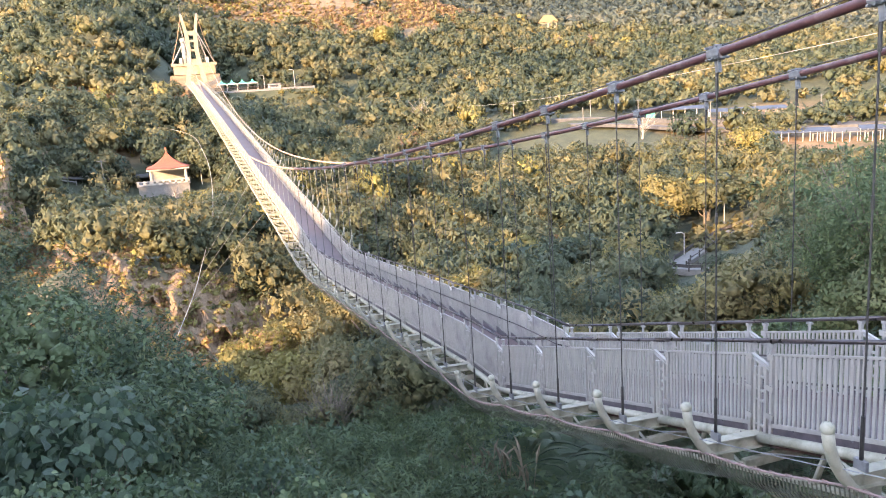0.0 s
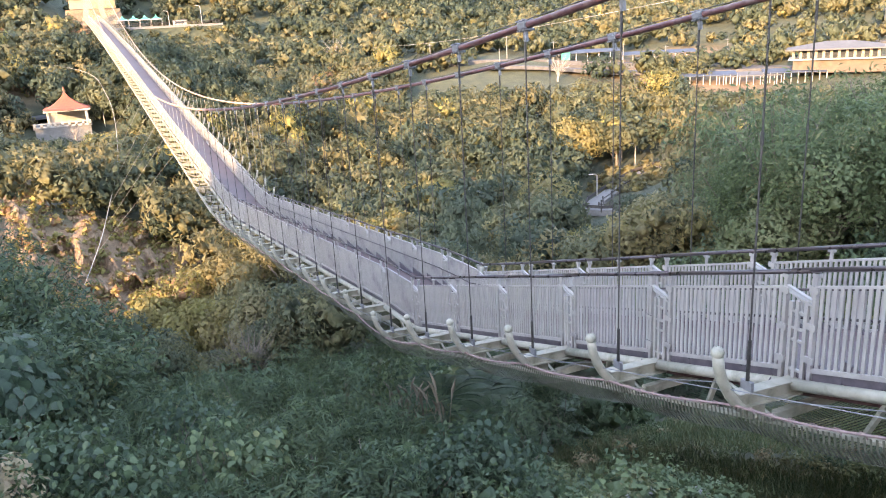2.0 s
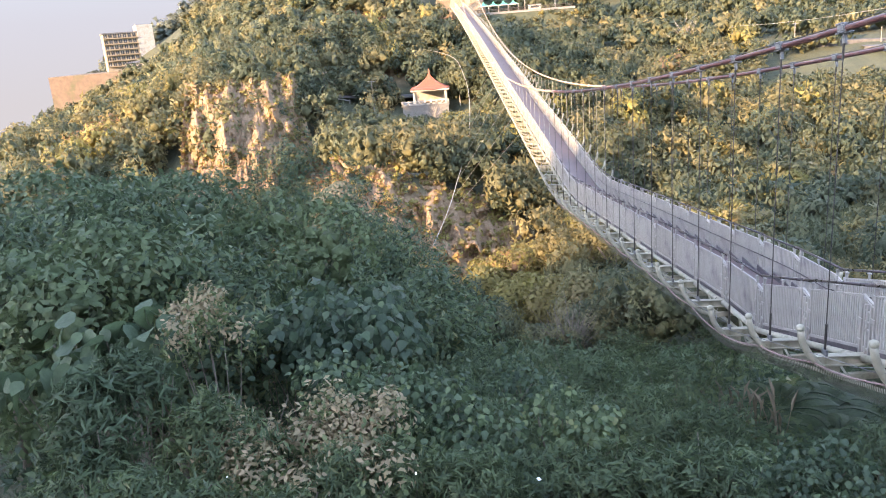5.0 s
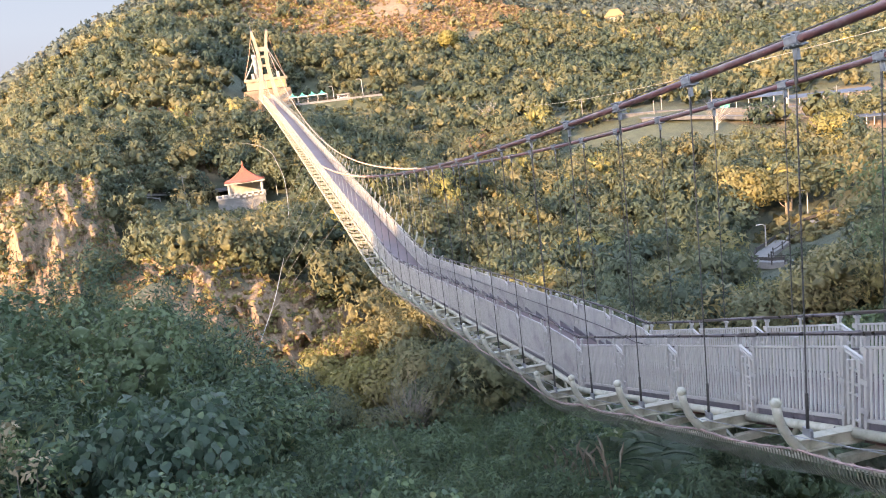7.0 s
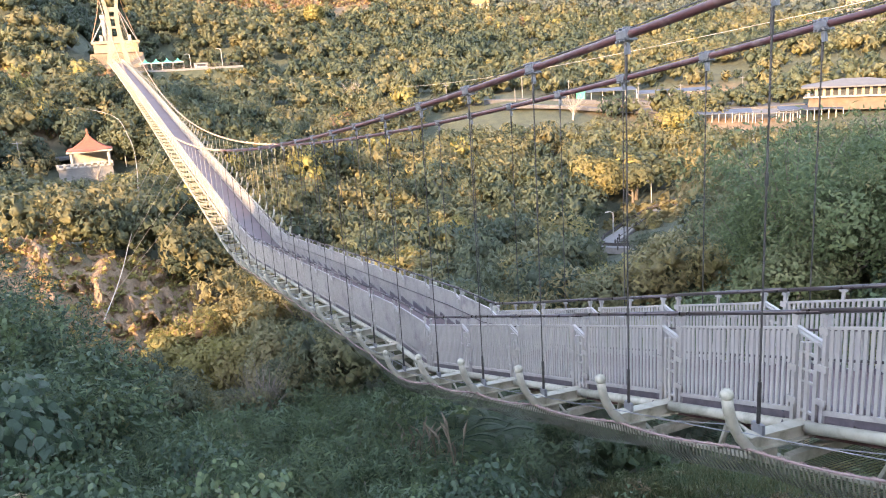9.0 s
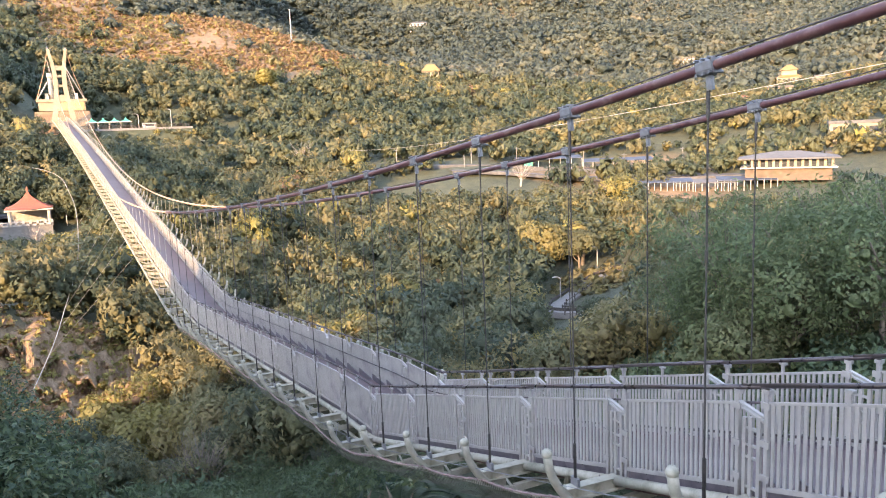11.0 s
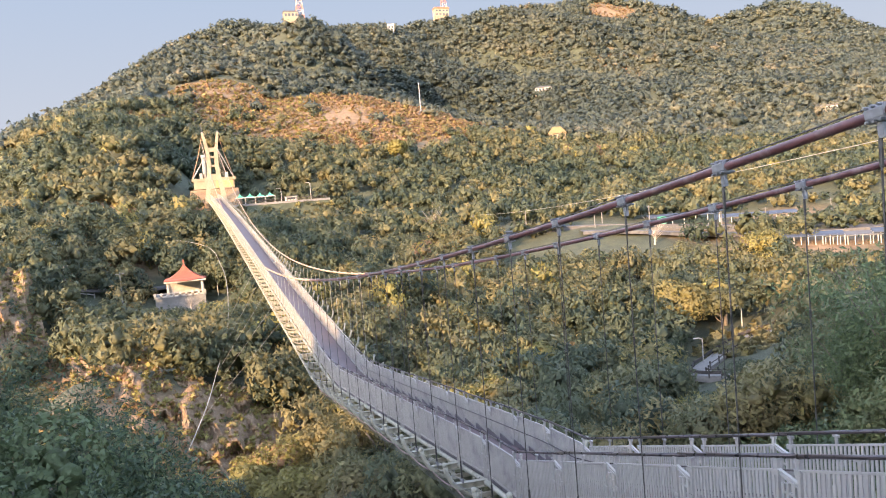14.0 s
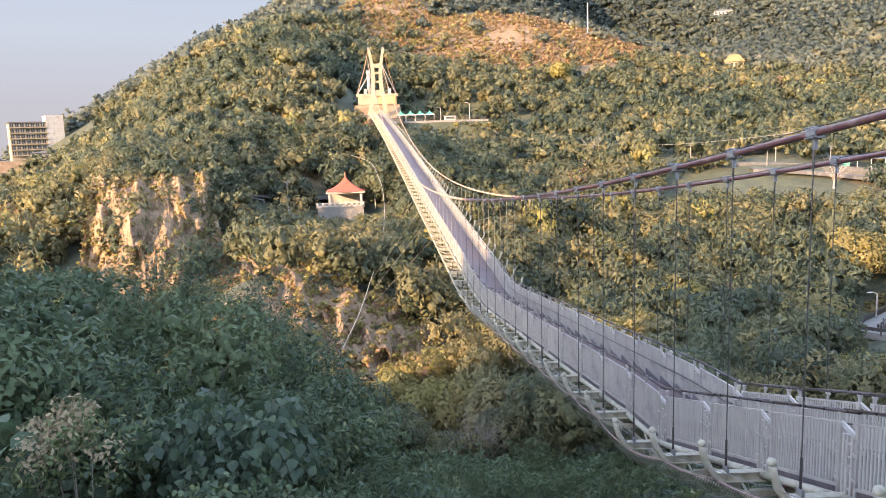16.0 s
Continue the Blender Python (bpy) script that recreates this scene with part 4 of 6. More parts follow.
def wood(name, kinds, n, az0, az1, d0, d1, r0, r1, lift, label, tint_mean=0.42, tint_spread=0.23, material=LEAF, h0=0.85, h1=1.35):
    x, y, d = scatter(n, az0, az1, d0, d1)
    z = ground(x, y)
    r = rng.uniform(r0, r1, len(x))
    h = rng.uniform(h0, h1, len(x))
    r = np.minimum(r, (sight_line(x, y, d) - z) / (lift + 1.7 * h))
    top = z + lift * r + r * h * 1.3
    # nothing grows through the bridge
    dk = np.interp(y, DECK_Y, DECK_Z) - 1.3
    side = np.abs(x - (10.6 - 0.006 * (y - 7) - 4.6e-5 * (y - 7) ** 2)) - r
    ok = ((side > 2.8) | (top < dk) | (y > 285)) & (r > 0.9) & seen_over_land(x, y, top)
    tints = np.clip(tint_mean + tint_spread * rng.normal(size=len(x)) + 0.16 * waves(x, y, 35) - painted_shade(x, y), 0.02, 0.98)
    v, f, t, nn = plant(kinds, np.stack([x, y, z + lift * r, r, h], 1)[ok], tints[ok])
    return solo(name, leaf_mesh(name, v, f, material, t, nn), material, label, "woods", "stuff")


wood("valley_woods", CROWNS_CLOSE, 270, -34, 60, 57, 84, 2.0, 4.0, 0.6, "mixed green and golden trees filling the valley", 0.33, 0.24)
wood("bank_woods", CROWNS_NEAR, 470, -34, 60, 82, 114, 2.2, 4.6, 0.6, "mixed green and golden trees on the valley floor", 0.37, 0.24)
wood("middle_woods", CROWNS_MID, 840, -34, 58, 112, 170, 2.2, 4.8, 0.5, "mixed olive and golden trees across the valley", 0.32, 0.26)
wood("slope_woods", CROWNS_MID, 1120, -30, 58, 168, 235, 2.3, 4.8, 0.4, "mixed olive and golden trees on the slope", 0.34, 0.24)
wood("hill_woods", CROWNS_FAR, 5600, -30, 62, 230, 480, 2.7, 5.0, 0.2, "dense olive woods on the hillside", 0.35, 0.19, LEAF, 0.8, 1.2)
# the mountain woods carry the air's haze in their leaf colour
wood("mountain_woods", CROWNS_EDGE, 14500, -28, 60, 470, 1250, 5.2, 9.0, 0.0, "dense dark woods on the mountain", 0.34, 0.15, LEAF_HAZED, 0.7, 1.05)
wood("gully_woods", CROWNS_EDGE, 2600, 8, 32, 560, 930, 5.0, 8.5, 0.0, "dense dark woods in the mountain gully", 0.3, 0.12, LEAF_HAZED, 0.7, 1.05)
wood("far_peak_woods", CROWNS_EDGE, 1500, 34, 56, 1250, 1780, 10, 16, 0.0, "dark woods on the farther peak, haze mixed into their colour", 0.3, 0.1, LEAF_HAZED, 0.6, 0.9)


def trunk_shape(rng, h, r, limbs=5):
    b = Shape()
    h = h * 0.8
    lean = rng.uniform(-0.12, 0.12, 2) * h
    top = (lean[0], lean[1], h)
    b.tube([(0, 0, -0.6), (lean[0] * 0.3, lean[1] * 0.3, h * 0.45), top], [r, r * 0.75, r * 0.4], 7)
    for i in range(limbs):
        a = rng.uniform(0, 2 * math.pi)
        s = rng.uniform(0.45, 0.95)
        p = (lean[0] * s, lean[1] * s, h * s)
        L = h * rng.uniform(0.2, 0.38)
        b.tube([p, (p[0] + math.cos(a) * L * 0.5, p[1] + math.sin(a) * L * 0.5, p[2] + L * 0.35), (p[0] + math.cos(a) * L * 0.9, p[1] + math.sin(a) * L * 0.9, p[2] + L * 0.9)], [r * 0.4, r * 0.28, r * 0.1], 5)
    return b


def make_tree(name, at, h, r, n_leaves, leaf, tint, label, material=LEAF, lobes=14, flat=0.85, group="", core=0.4):
    g = np.random.default_rng(int(abs(at[0] * 131 + at[1] * 17)) + 5)
    t = thing(name, at, label, "tree", group)
    part("trunk", trunk_shape(g, min(h, (0.42 * h + 0.65 * r) / 0.8), 0.035 * h + 0.05), BARK, t, smooth=True)
    v, f, nn = crown(g, lobes, n_leaves, leaf / r, core=core, flat=flat, folded=True)
    part("crown", leaf_mesh("crown", v * r + [0, 0, h * 0.42], f, material, tint, nn), material, t)
    return t


def rooted(x, y):
    return (x, y, float(ground(x, y)))


def tree_at(az, d, h, r, n, leaf, tint, label, name="tree", **kw):
    return make_tree(name, rooted(*at_bearing(az, d)), h, r, n, leaf, tint, label, **kw)


# the dark trees that stand below the viewpoint: feathery ones and broad-leaved ones
DARK = "dense dark green broadleaf tree on the shaded near slope"
AIRY = "dark green feathery tree with drooping twigs on the near slope"
for az, d, rise, tint, airy in ((-25, 20, -0.165, 0.45, 1), (-22, 24, -0.14, 0.3, 0), (-19.5, 18, -0.235, 0.55, 1), (-18, 27, -0.19, 0.3, 1), (-15.5, 31, -0.14, 0.4, 1), (-13.5, 24, -0.2, 0.5, 0), (-11.6, 31, -0.14, 0.34, 1), (-9.6, 26, -0.2, 0.42, 1),
                                (-8, 33, -0.18, 0.3, 1), (-6.5, 25, -0.255, 0.5, 1), (-5, 31, -0.245, 0.4, 1), (-3, 28, -0.3, 0.45, 1), (-30, 22, -0.13, 0.3, 0), (-34, 18, -0.13, 0.34, 1), (-26, 32, -0.15, 0.3, 1),
                                (-8.5, 19, -0.31, 0.4, 1), (-4.5, 21, -0.36, 0.52, 1), (-1, 24, -0.385, 0.5, 1), (-16.5, 17, -0.27, 0.42, 1), (-23.5, 15, -0.25, 0.5, 1), (-28.5, 15, -0.22, 0.42, 0)):
    at = rooted(*at_bearing(az, d))
    tall = (rise + 0.022) * d - at[2]
    g = np.random.default_rng(int(abs(az) * 31 + d * 7))
    if airy:
        r = min(3.6, tall / 2.3)
        t = thing("feathery_tree", at, AIRY, "tree")
        part("trunk", trunk_shape(g, max(1.0, tall - 0.9 * r), 0.12, 9), BARK, t, smooth=True)
        v, f, nn = feather_crown(g, 70, 5800, 0.1 / r * (1.2 if tint > 0.43 else 0.95), slim=0.36 if tint > 0.43 else 0.26)
        part("crown", leaf_mesh("crown", v * r + [0, 0, tall - 1.7 * r], f, LEAF_NEAR, np.clip(tint - 0.15 + 0.18 * np.repeat(g.normal(size=len(v) // 4), 4), 0, 1), nn), LEAF_NEAR, t)
    else:
        r = min(3.4, tall / 2.42)
        tree_at(az, d, max(1.2, (tall - 1.75 * r) / 0.42), r, 4600, 0.1, tint, DARK, "broadleaf_tree", material=LEAF_NEAR, lobes=38, flat=0.95, core=0.35)


def near_plant(name, az, d, rise, r, kind, n, leaf, tint, label, category="shrub", spread=0.12):
    """A plant at a bearing and distance whose top is seen at the given rise; leaves stand on lobes over bare stems."""
    at = rooted(*at_bearing(az, d))
    tall = max(rise * d - at[2], r * 0.9)
    g = np.random.default_rng(int(abs(az) * 53 + d * 11 + n))
    t = thing(name, at, label, category)
    lob = np.stack([g.normal(size=9) * 0.45, g.normal(size=9) * 0.45, g.uniform(0.25, 0.85, 9), g.uniform(0.32, 0.55, 9)], 1)
    k = g.integers(0, 9, n)
    out = unit(g.normal(size=(n, 3)) + [0, 0, 0.45])
    c = (lob[k, :3] + out * (lob[k, 3] * g.uniform(0.55, 1.15, n))[:, None]) * r
    if kind == "broad":
        v, f, nn = ovate(g, c, out, leaf)
        per = 9
    elif kind == "grassy":
        v, f, nn = feather_crown(g, 60, n, leaf / r, 0.9, 0.15, 0.75)
        v, per = v * r, 4
    else:
        v, f = leaves(g, c, unit(out + 0.6 * g.normal(size=out.shape)), leaf, 0.5, 0.15)
        nn, per = np.repeat(unit(out + [0, 0, 0.3]), 4, axis=0), 4
    tt = np.clip(tint + spread * np.repeat(g.normal(size=len(v) // per), per), 0.0, 1.0)
    if kind == "flowering":
        tt = np.clip(np.repeat(np.where(out[:, 2] + 0.3 * g.normal(size=n) > 0.35, 0.97, 0.6), 4), 0, 1)
    base = tall - r * 1.35
    for i in range(7):
        q = lob[i % 9, :3] * r + g.normal(size=3) * 0.1 * r
        part("stem", Shape().tube([(g.normal() * 0.12, g.normal() * 0.12, -0.3), (q[0] * 0.5, q[1] * 0.5, (base + q[2]) * 0.55), (q[0], q[1], base + q[2])], [0.014, 0.01, 0.006], 5), BARK, t)
    part("foliage", leaf_mesh("foliage", v + [0, 0, base], f, LEAF_NEAR, tt, nn), LEAF_NEAR, t)


HEART = "young tree with large drooping heart-shaped leaves"
for az, d, rise, r, n in ((-12.2, 14, -0.305, 1.5, 700), (-8.8, 14.5, -0.335, 1.3, 500), (-15.5, 14.5, -0.345, 1.1, 330), (-10.5, 12.5, -0.38, 1.1, 330)):
    near_plant("heart_leaf_tree", az, d, rise, r, "broad", n, 0.2, 0.06, HEART, "tree", 0.1)
for az, d, rise, r, n in ((-26.6, 11.5, -0.325, 0.9, 110), (-30.0, 12, -0.32, 0.9, 90)):
    near_plant("large_leaf_plant", az, d, rise, r, "broad", n, 0.36, 0.2, "tall plant with large oval grey-green leaves", "plant", 0.06)
for az, d, rise, r in ((-20.3, 11, -0.315, 0.8), (-15.7, 8.6, -0.5, 0.95), (-13.0, 8, -0.545, 0.85), (-18.5, 8.2, -0.53, 0.8), (-10.5, 8.4, -0.52, 0.7)):
    near_plant("flowering_shrub", az, d, rise, r, "flowering", 1700, 0.045, 0.9, "shrub with fading buff flower heads among the bushes")
for az, d, rise, r in ((-26.7, 9.5, -0.375, 0.7), (-30, 9, -0.4, 0.7), (27, 9.5, -0.62, 0.7)):
    near_plant("feather_leaf_bush", az, d, rise, r, "grassy", 1500, 0.1, 0.22, "blue-green bush with fine feathery leaves", "shrub", 0.06)
VINE = "broad-leaved creeper heaped over a shrub on the slope"
for az, d, rise, r, n, tint in ((-6.8, 10, -0.47, 1.1, 900, 0.42), (-2.2, 9.4, -0.505, 1.0, 800, 0.36), (-4.6, 8.6, -0.545, 0.8, 600, 0.52), (-9.6, 9.6, -0.455, 0.9, 600, 0.45), (-0.2, 8.6, -0.56, 0.7, 450, 0.4)):
    near_plant("creeper", az, d, rise, r, "broad", int(n * 1.2), 0.1, tint - 0.16, VINE)
for az, d, rise, r, n, leaf, tint in ((7.0, 9.5, -0.545, 0.6, 150, 0.2, 0.6), (9.6, 9.4, -0.555, 0.55, 130, 0.2, 0.56), (25.5, 9.8, -0.585, 0.8, 320, 0.17, 0.22), (29, 10, -0.59, 0.7, 260, 0.17, 0.26), (22.5, 9.2, -0.62, 0.6, 220, 0.15, 0.3), (4.0, 15, -0.47, 1.0, 420, 0.18, 0.3)):
    near_plant("leafy_shrub", az, d, rise, r, "broad", int(n * 1.7), leaf * 0.55, tint - 0.16, "low shrub with broad glossy leaves on the slope")
MOUND = "soft mound of fine-bladed bamboo grass on the slope"
for az, d, rise, r, tint in ((5.5, 8.2, -0.625, 1.0, 0.42), (10, 8.2, -0.62, 1.1, 0.46), (14.5, 8.4, -0.605, 1.2, 0.44), (19.2, 8.6, -0.6, 1.1, 0.4), (1.8, 11, -0.535, 1.2, 0.46), (8, 12.5, -0.515, 1.5, 0.44), (14, 13, -0.5, 1.5, 0.5),
                             (19, 13.5, -0.52, 1.3, 0.42), (-1.5, 14, -0.465, 1.5, 0.4), (3.5, 18, -0.44, 2.0, 0.5), (10, 19, -0.44, 2.0, 0.46), (16.5, 20, -0.43, 2.1, 0.42), 
                             (6, 27, -0.415, 2.6, 0.52), (13, 29, -0.4, 2.8, 0.48), (20, 31, -0.385, 2.8, 0.42), (0.5, 20, -0.43, 1.8, 0.44), (-12, 7.4, -0.6, 0.8, 0.5), (-21.5, 8.4, -0.47, 0.9, 0.48), (-7, 7.6, -0.6, 0.8, 0.52), (-1, 7.2, -0.64, 0.8, 0.46),
                             (-28, 7, -0.56, 0.8, 0.45), (-24.5, 6.8, -0.6, 0.8, 0.5), (-18, 6.6, -0.65, 0.7, 0.55), (-31, 8.5, -0.48, 0.9, 0.4), (32, 15, -0.5, 1.3, 0.36), (34, 20, -0.45, 1.6, 0.38)):
    near_plant("bamboo_grass", az, d, rise, r, "grassy", 2600, 0.075 * r ** 0.45, tint - 0.1, MOUND, "grass", 0.12)
# trees of the shaded slope beyond the bridge
for az, d, h, r, tint in ((47.5, 54, 6, 3.6, 0.36), (49, 48, 6, 3.8, 0.3), (52, 42, 6, 3.4, 0.4), (55, 46, 7, 3.6, 0.3), (50, 60, 8, 3.8, 0.42), (48.5, 64, 6, 4, 0.36), (58, 42, 7, 3.6, 0.34), (54, 60, 6, 3.8, 0.4),
                          (49, 41, 3.6, 2.6, 0.5), (62, 50, 6, 3.8, 0.28), (49, 70, 8, 4.5, 0.34), (52.5, 52, 7, 4.0, 0.38), (47.5, 44, 3.4, 2.4, 0.46)):
    tree_at(az, d, h, r, 4200, 0.115, tint + 0.2, "dark green tree on the shaded slope beyond the bridge", "broadleaf_tree", material=LEAF_NEAR, lobes=24, flat=0.75, core=0.3)


def bamboo(az, d, r, tint, label):
    g = np.random.default_rng(int(d * 7 + az * 3 + 900))
    t = thing("bamboo_clump", rooted(*at_bearing(az, d)), label, "bamboo")
    v, f = tall_crown(g, 6800, 0.03)
    for i in range(14):
        a = g.uniform(0, 2 * math.pi)
        q = g.uniform(0.3, 0.8) * r
        part("stem", Shape().tube([(0.3 * math.cos(a), 0.3 * math.sin(a), -0.5), (q * 0.25 * math.cos(a), q * 0.25 * math.sin(a), r * 0.9), (q * math.cos(a), q * math.sin(a), r * 1.6)], [0.06, 0.05, 0.02], 5), BARK, t)
    part("crown", leaf_mesh("crown", v * r, f, LEAF_NEAR, np.clip(tint + 0.12 + 0.1 * np.repeat(g.normal(size=len(v) // 4), 4), 0, 1)), LEAF_NEAR, t)


bamboo(48.6, 46, 6.6, 0.34, "tall feathery bamboo arching over the shaded slope")
bamboo(46.5, 50, 4.6, 0.36, "slender bamboo arching over the shaded slope")
for az, d, r, tint in ((51, 42, 4.0, 0.5), (53.5, 47, 4.8, 0.42), (56, 44, 4.4, 0.5), (59, 48, 5.0, 0.4), (55, 53, 5.6, 0.44), (50.5, 55, 5.2, 0.46)):
    bamboo(az, d, r, tint, "feathery green bamboo clump on the shaded slope")

# single trees that stand out from the woods
GOLD = "yellow-green sunlit tree standing in the valley"
for az, d, h, r, tint, label in ((40.3, 200, 5, 5.4, 0.82, "large round yellow-green tree beside the park"), (29.8, 118, 7, 3.6, 0.72, "pale yellow-green tree above the path"),
                                 (27.0, 130, 6, 2.8, 1.0, "orange-brown autumn tree in the valley"), (34.5, 150, 9, 5.0, 0.75, GOLD), (37.5, 160, 11, 2.6, 0.78, "slender yellow-green tree in the valley"),
                                 (22.5, 120, 8, 3.8, 0.8, GOLD), (17.5, 105, 8, 3.6, 0.62, GOLD), (13, 112, 9, 3.4, 0.7, GOLD), (4.5, 78, 7, 3.2, 0.82, "bright yellow-green tree below the bridge"),
                                 (7.0, 74, 6.5, 2.8, 0.75, GOLD), (2.5, 84, 6.5, 3.0, 0.8, GOLD), (9.5, 66, 6.0, 3.0, 0.6, GOLD), (37.3, 152, 8, 3.6, 0.4, "round green tree behind the street lamp"),
                                 (14.8, 395, 9, 5.5, 0.85, "bright yellow tree at the foot of the dry hillside"), (20.5, 105, 9, 3.4, 0.85, GOLD), (24.5, 128, 7, 3, 0.82, GOLD)):
    tree_at(az, d, h, r, 2200, 0.22 if d < 100 else (0.3 if d < 300 else 0.6), tint, label, core=0.5)


for az, d, rise, tint in ((2.2, 88, -0.29, 0.92), (3.8, 86, -0.282, 0.95), (5.4, 88, -0.275, 0.8), (7.4, 88, -0.262, 0.66), (9.2, 90, -0.246, 0.6), (3.0, 82, -0.33, 0.9), (4.8, 83, -0.335, 0.84),
                          (6.4, 84, -0.318, 0.7), (8.2, 84, -0.3, 0.74), (10.8, 86, -0.25, 0.56), (12.4, 84, -0.25, 0.5), (4.2, 79, -0.375, 0.82), (6.2, 79, -0.362, 0.72)):
    tall = rise * d - rooted(*at_bearing(az, d))[2]
    r = min(3.4, tall / 2.2)
    tree_at(az, d, max(1.2, (tall - 1.75 * r) / 0.42), r, 1900, 0.17, tint, GOLD, lobes=24, core=0.4)


def bare_tree(at, h, label, n=70, material=PALE_BARK):
    g = np.random.default_rng(int(abs(at[0]) * 10 + abs(at[1])))
    t = thing("bare_tree", at, label, "tree")
    b = Shape().tube([(0, 0, -0.5), (0.05 * h, 0, h * 0.35)], [0.035 * h, 0.025 * h], 6)
    part("trunk", b, material, t)
    w = Shape()
    for i in range(n):
        a, e = g.uniform(0, 2 * math.pi), g.uniform(0.3, 1.35)
        L = h * g.uniform(0.4, 0.75)
        z0 = h * g.uniform(0.12, 0.36)
        dx, dy, dz = math.cos(a) * math.cos(e), math.sin(a) * math.cos(e), math.sin(e)
        m = (dx * L * 0.5 + g.normal() * 0.05 * h, dy * L * 0.5 + g.normal() * 0.05 * h, z0 + dz * L * 0.5)
        w.tube([(0.04 * h, 0, z0), m, (dx * L, dy * L, z0 + dz * L * 1.05)], [0.007 * h, 0.004 * h, 0.0015 * h], 4)
    part("bare_crown", w, material, t)


bare_tree(rooted(*at_bearing(8.2, 58)), 6.0, "leafless grey tree on the valley side", 110, BARK)
bare_tree((-3.5, 181.5, float(ground(-3.5, 181.5))), 7.0, "pale leafless frangipani below the pavilion", 24)
for az, d, h in ((17, 250, 11), (33, 230, 9), (19.5, 118, 8), (12.5, 108, 8)):
    bare_tree(rooted(*at_bearing(az, d)), h, "pale leafless tree among the woods", 30)

# shrubs and herbs on the near slope
SHRUBS = [crown(rng, 7, 200, 0.11, 0.7, 0.55, 0.5, fine_core=False) for _ in range(6)]
FINE = [crown(rng, 8, 300, 0.076, 0.75, 0.55, 0.45, fine_core=False) for _ in range(5)]


def undergrowth(name, kinds, n, az0, az1, d0, d1, r0, r1, tint, spread, label):
    x, y, d = scatter(n, az0, az1, d0, d1)
    grass = ellipse(x, y, 12.5, 11.5, 6.5, 5.5) < 1
    x, y = x[~grass], y[~grass]
    z = ground(x, y)
    r = rng.uniform(r0, r1, len(x)) * np.clip(np.hypot(x, y) / 14, 0.45, 1.2)
    h = rng.uniform(0.7, 1.3, len(x))
    r = np.minimum(r, (sight_line(x, y, np.hypot(x, y)) - z) / (1.2 * h))
    dk = np.interp(y, DECK_Y, DECK_Z) - 1.5
    ok = ((np.abs(x - 10.6) - r > 2.8) | (z + r * h * 1.2 < dk)) & (r > 0.15)
    tints = np.clip(tint + spread * rng.normal(size=len(x)) + 0.15 * waves(x, y, 5), 0.02, 0.98)
    v, f, t, nn = plant(kinds, np.stack([x, y, z - 0.15 * r, r, h], 1)[ok], tints[ok])
    return solo(name, leaf_mesh(name, v, f, LEAF_NEAR, t, nn), LEAF_NEAR, label, "shrubs", "stuff")


undergrowth("slope_shrubs", SHRUBS, 480, -36, 62, 24, 62, 1.0, 2.0, 0.4, 0.18, "dense green shrubs covering the near slope")
undergrowth("east_slope_shrubs", FINE, 480, 36, 64, 34, 82, 1.0, 1.7, 0.46, 0.18, "dense green bushes on the shaded slope beyond the bridge")
undergrowth("slope_bushes", FINE, 340, -34, 46, 7, 32, 0.6, 1.3, 0.4, 0.18, "fine-leaved bushes and climbers on the near slope")
undergrowth("slope_herbs", FINE, 210, -34, 50, 4.6, 14, 0.35, 0.8, 0.4, 0.18, "low herbs and brush at the edge of the slope")

wx = 12.5 + 6.5 * np.sqrt(rng.uniform(size=110)) * np.cos(wq := rng.uniform(0, 2 * math.pi, 110))
wy = 11.5 + 5.5 * np.sqrt(rng.uniform(size=110)) * np.sin(wq)
wr = rng.uniform(0.12, 0.34, 110)
v, f, t, nn = plant(SHRUBS, np.stack([wx, wy, ground(wx, wy) - 0.02, wr, rng.uniform(0.5, 1.0, 110)], 1), np.clip(rng.normal(0.62, 0.2, 110), 0.1, 0.98))
solo("weeds", leaf_mesh("weeds", v, f, LEAF_NEAR, t, nn), LEAF_NEAR, "small leafy weeds in the grass under the bridge", "weeds", "stuff")

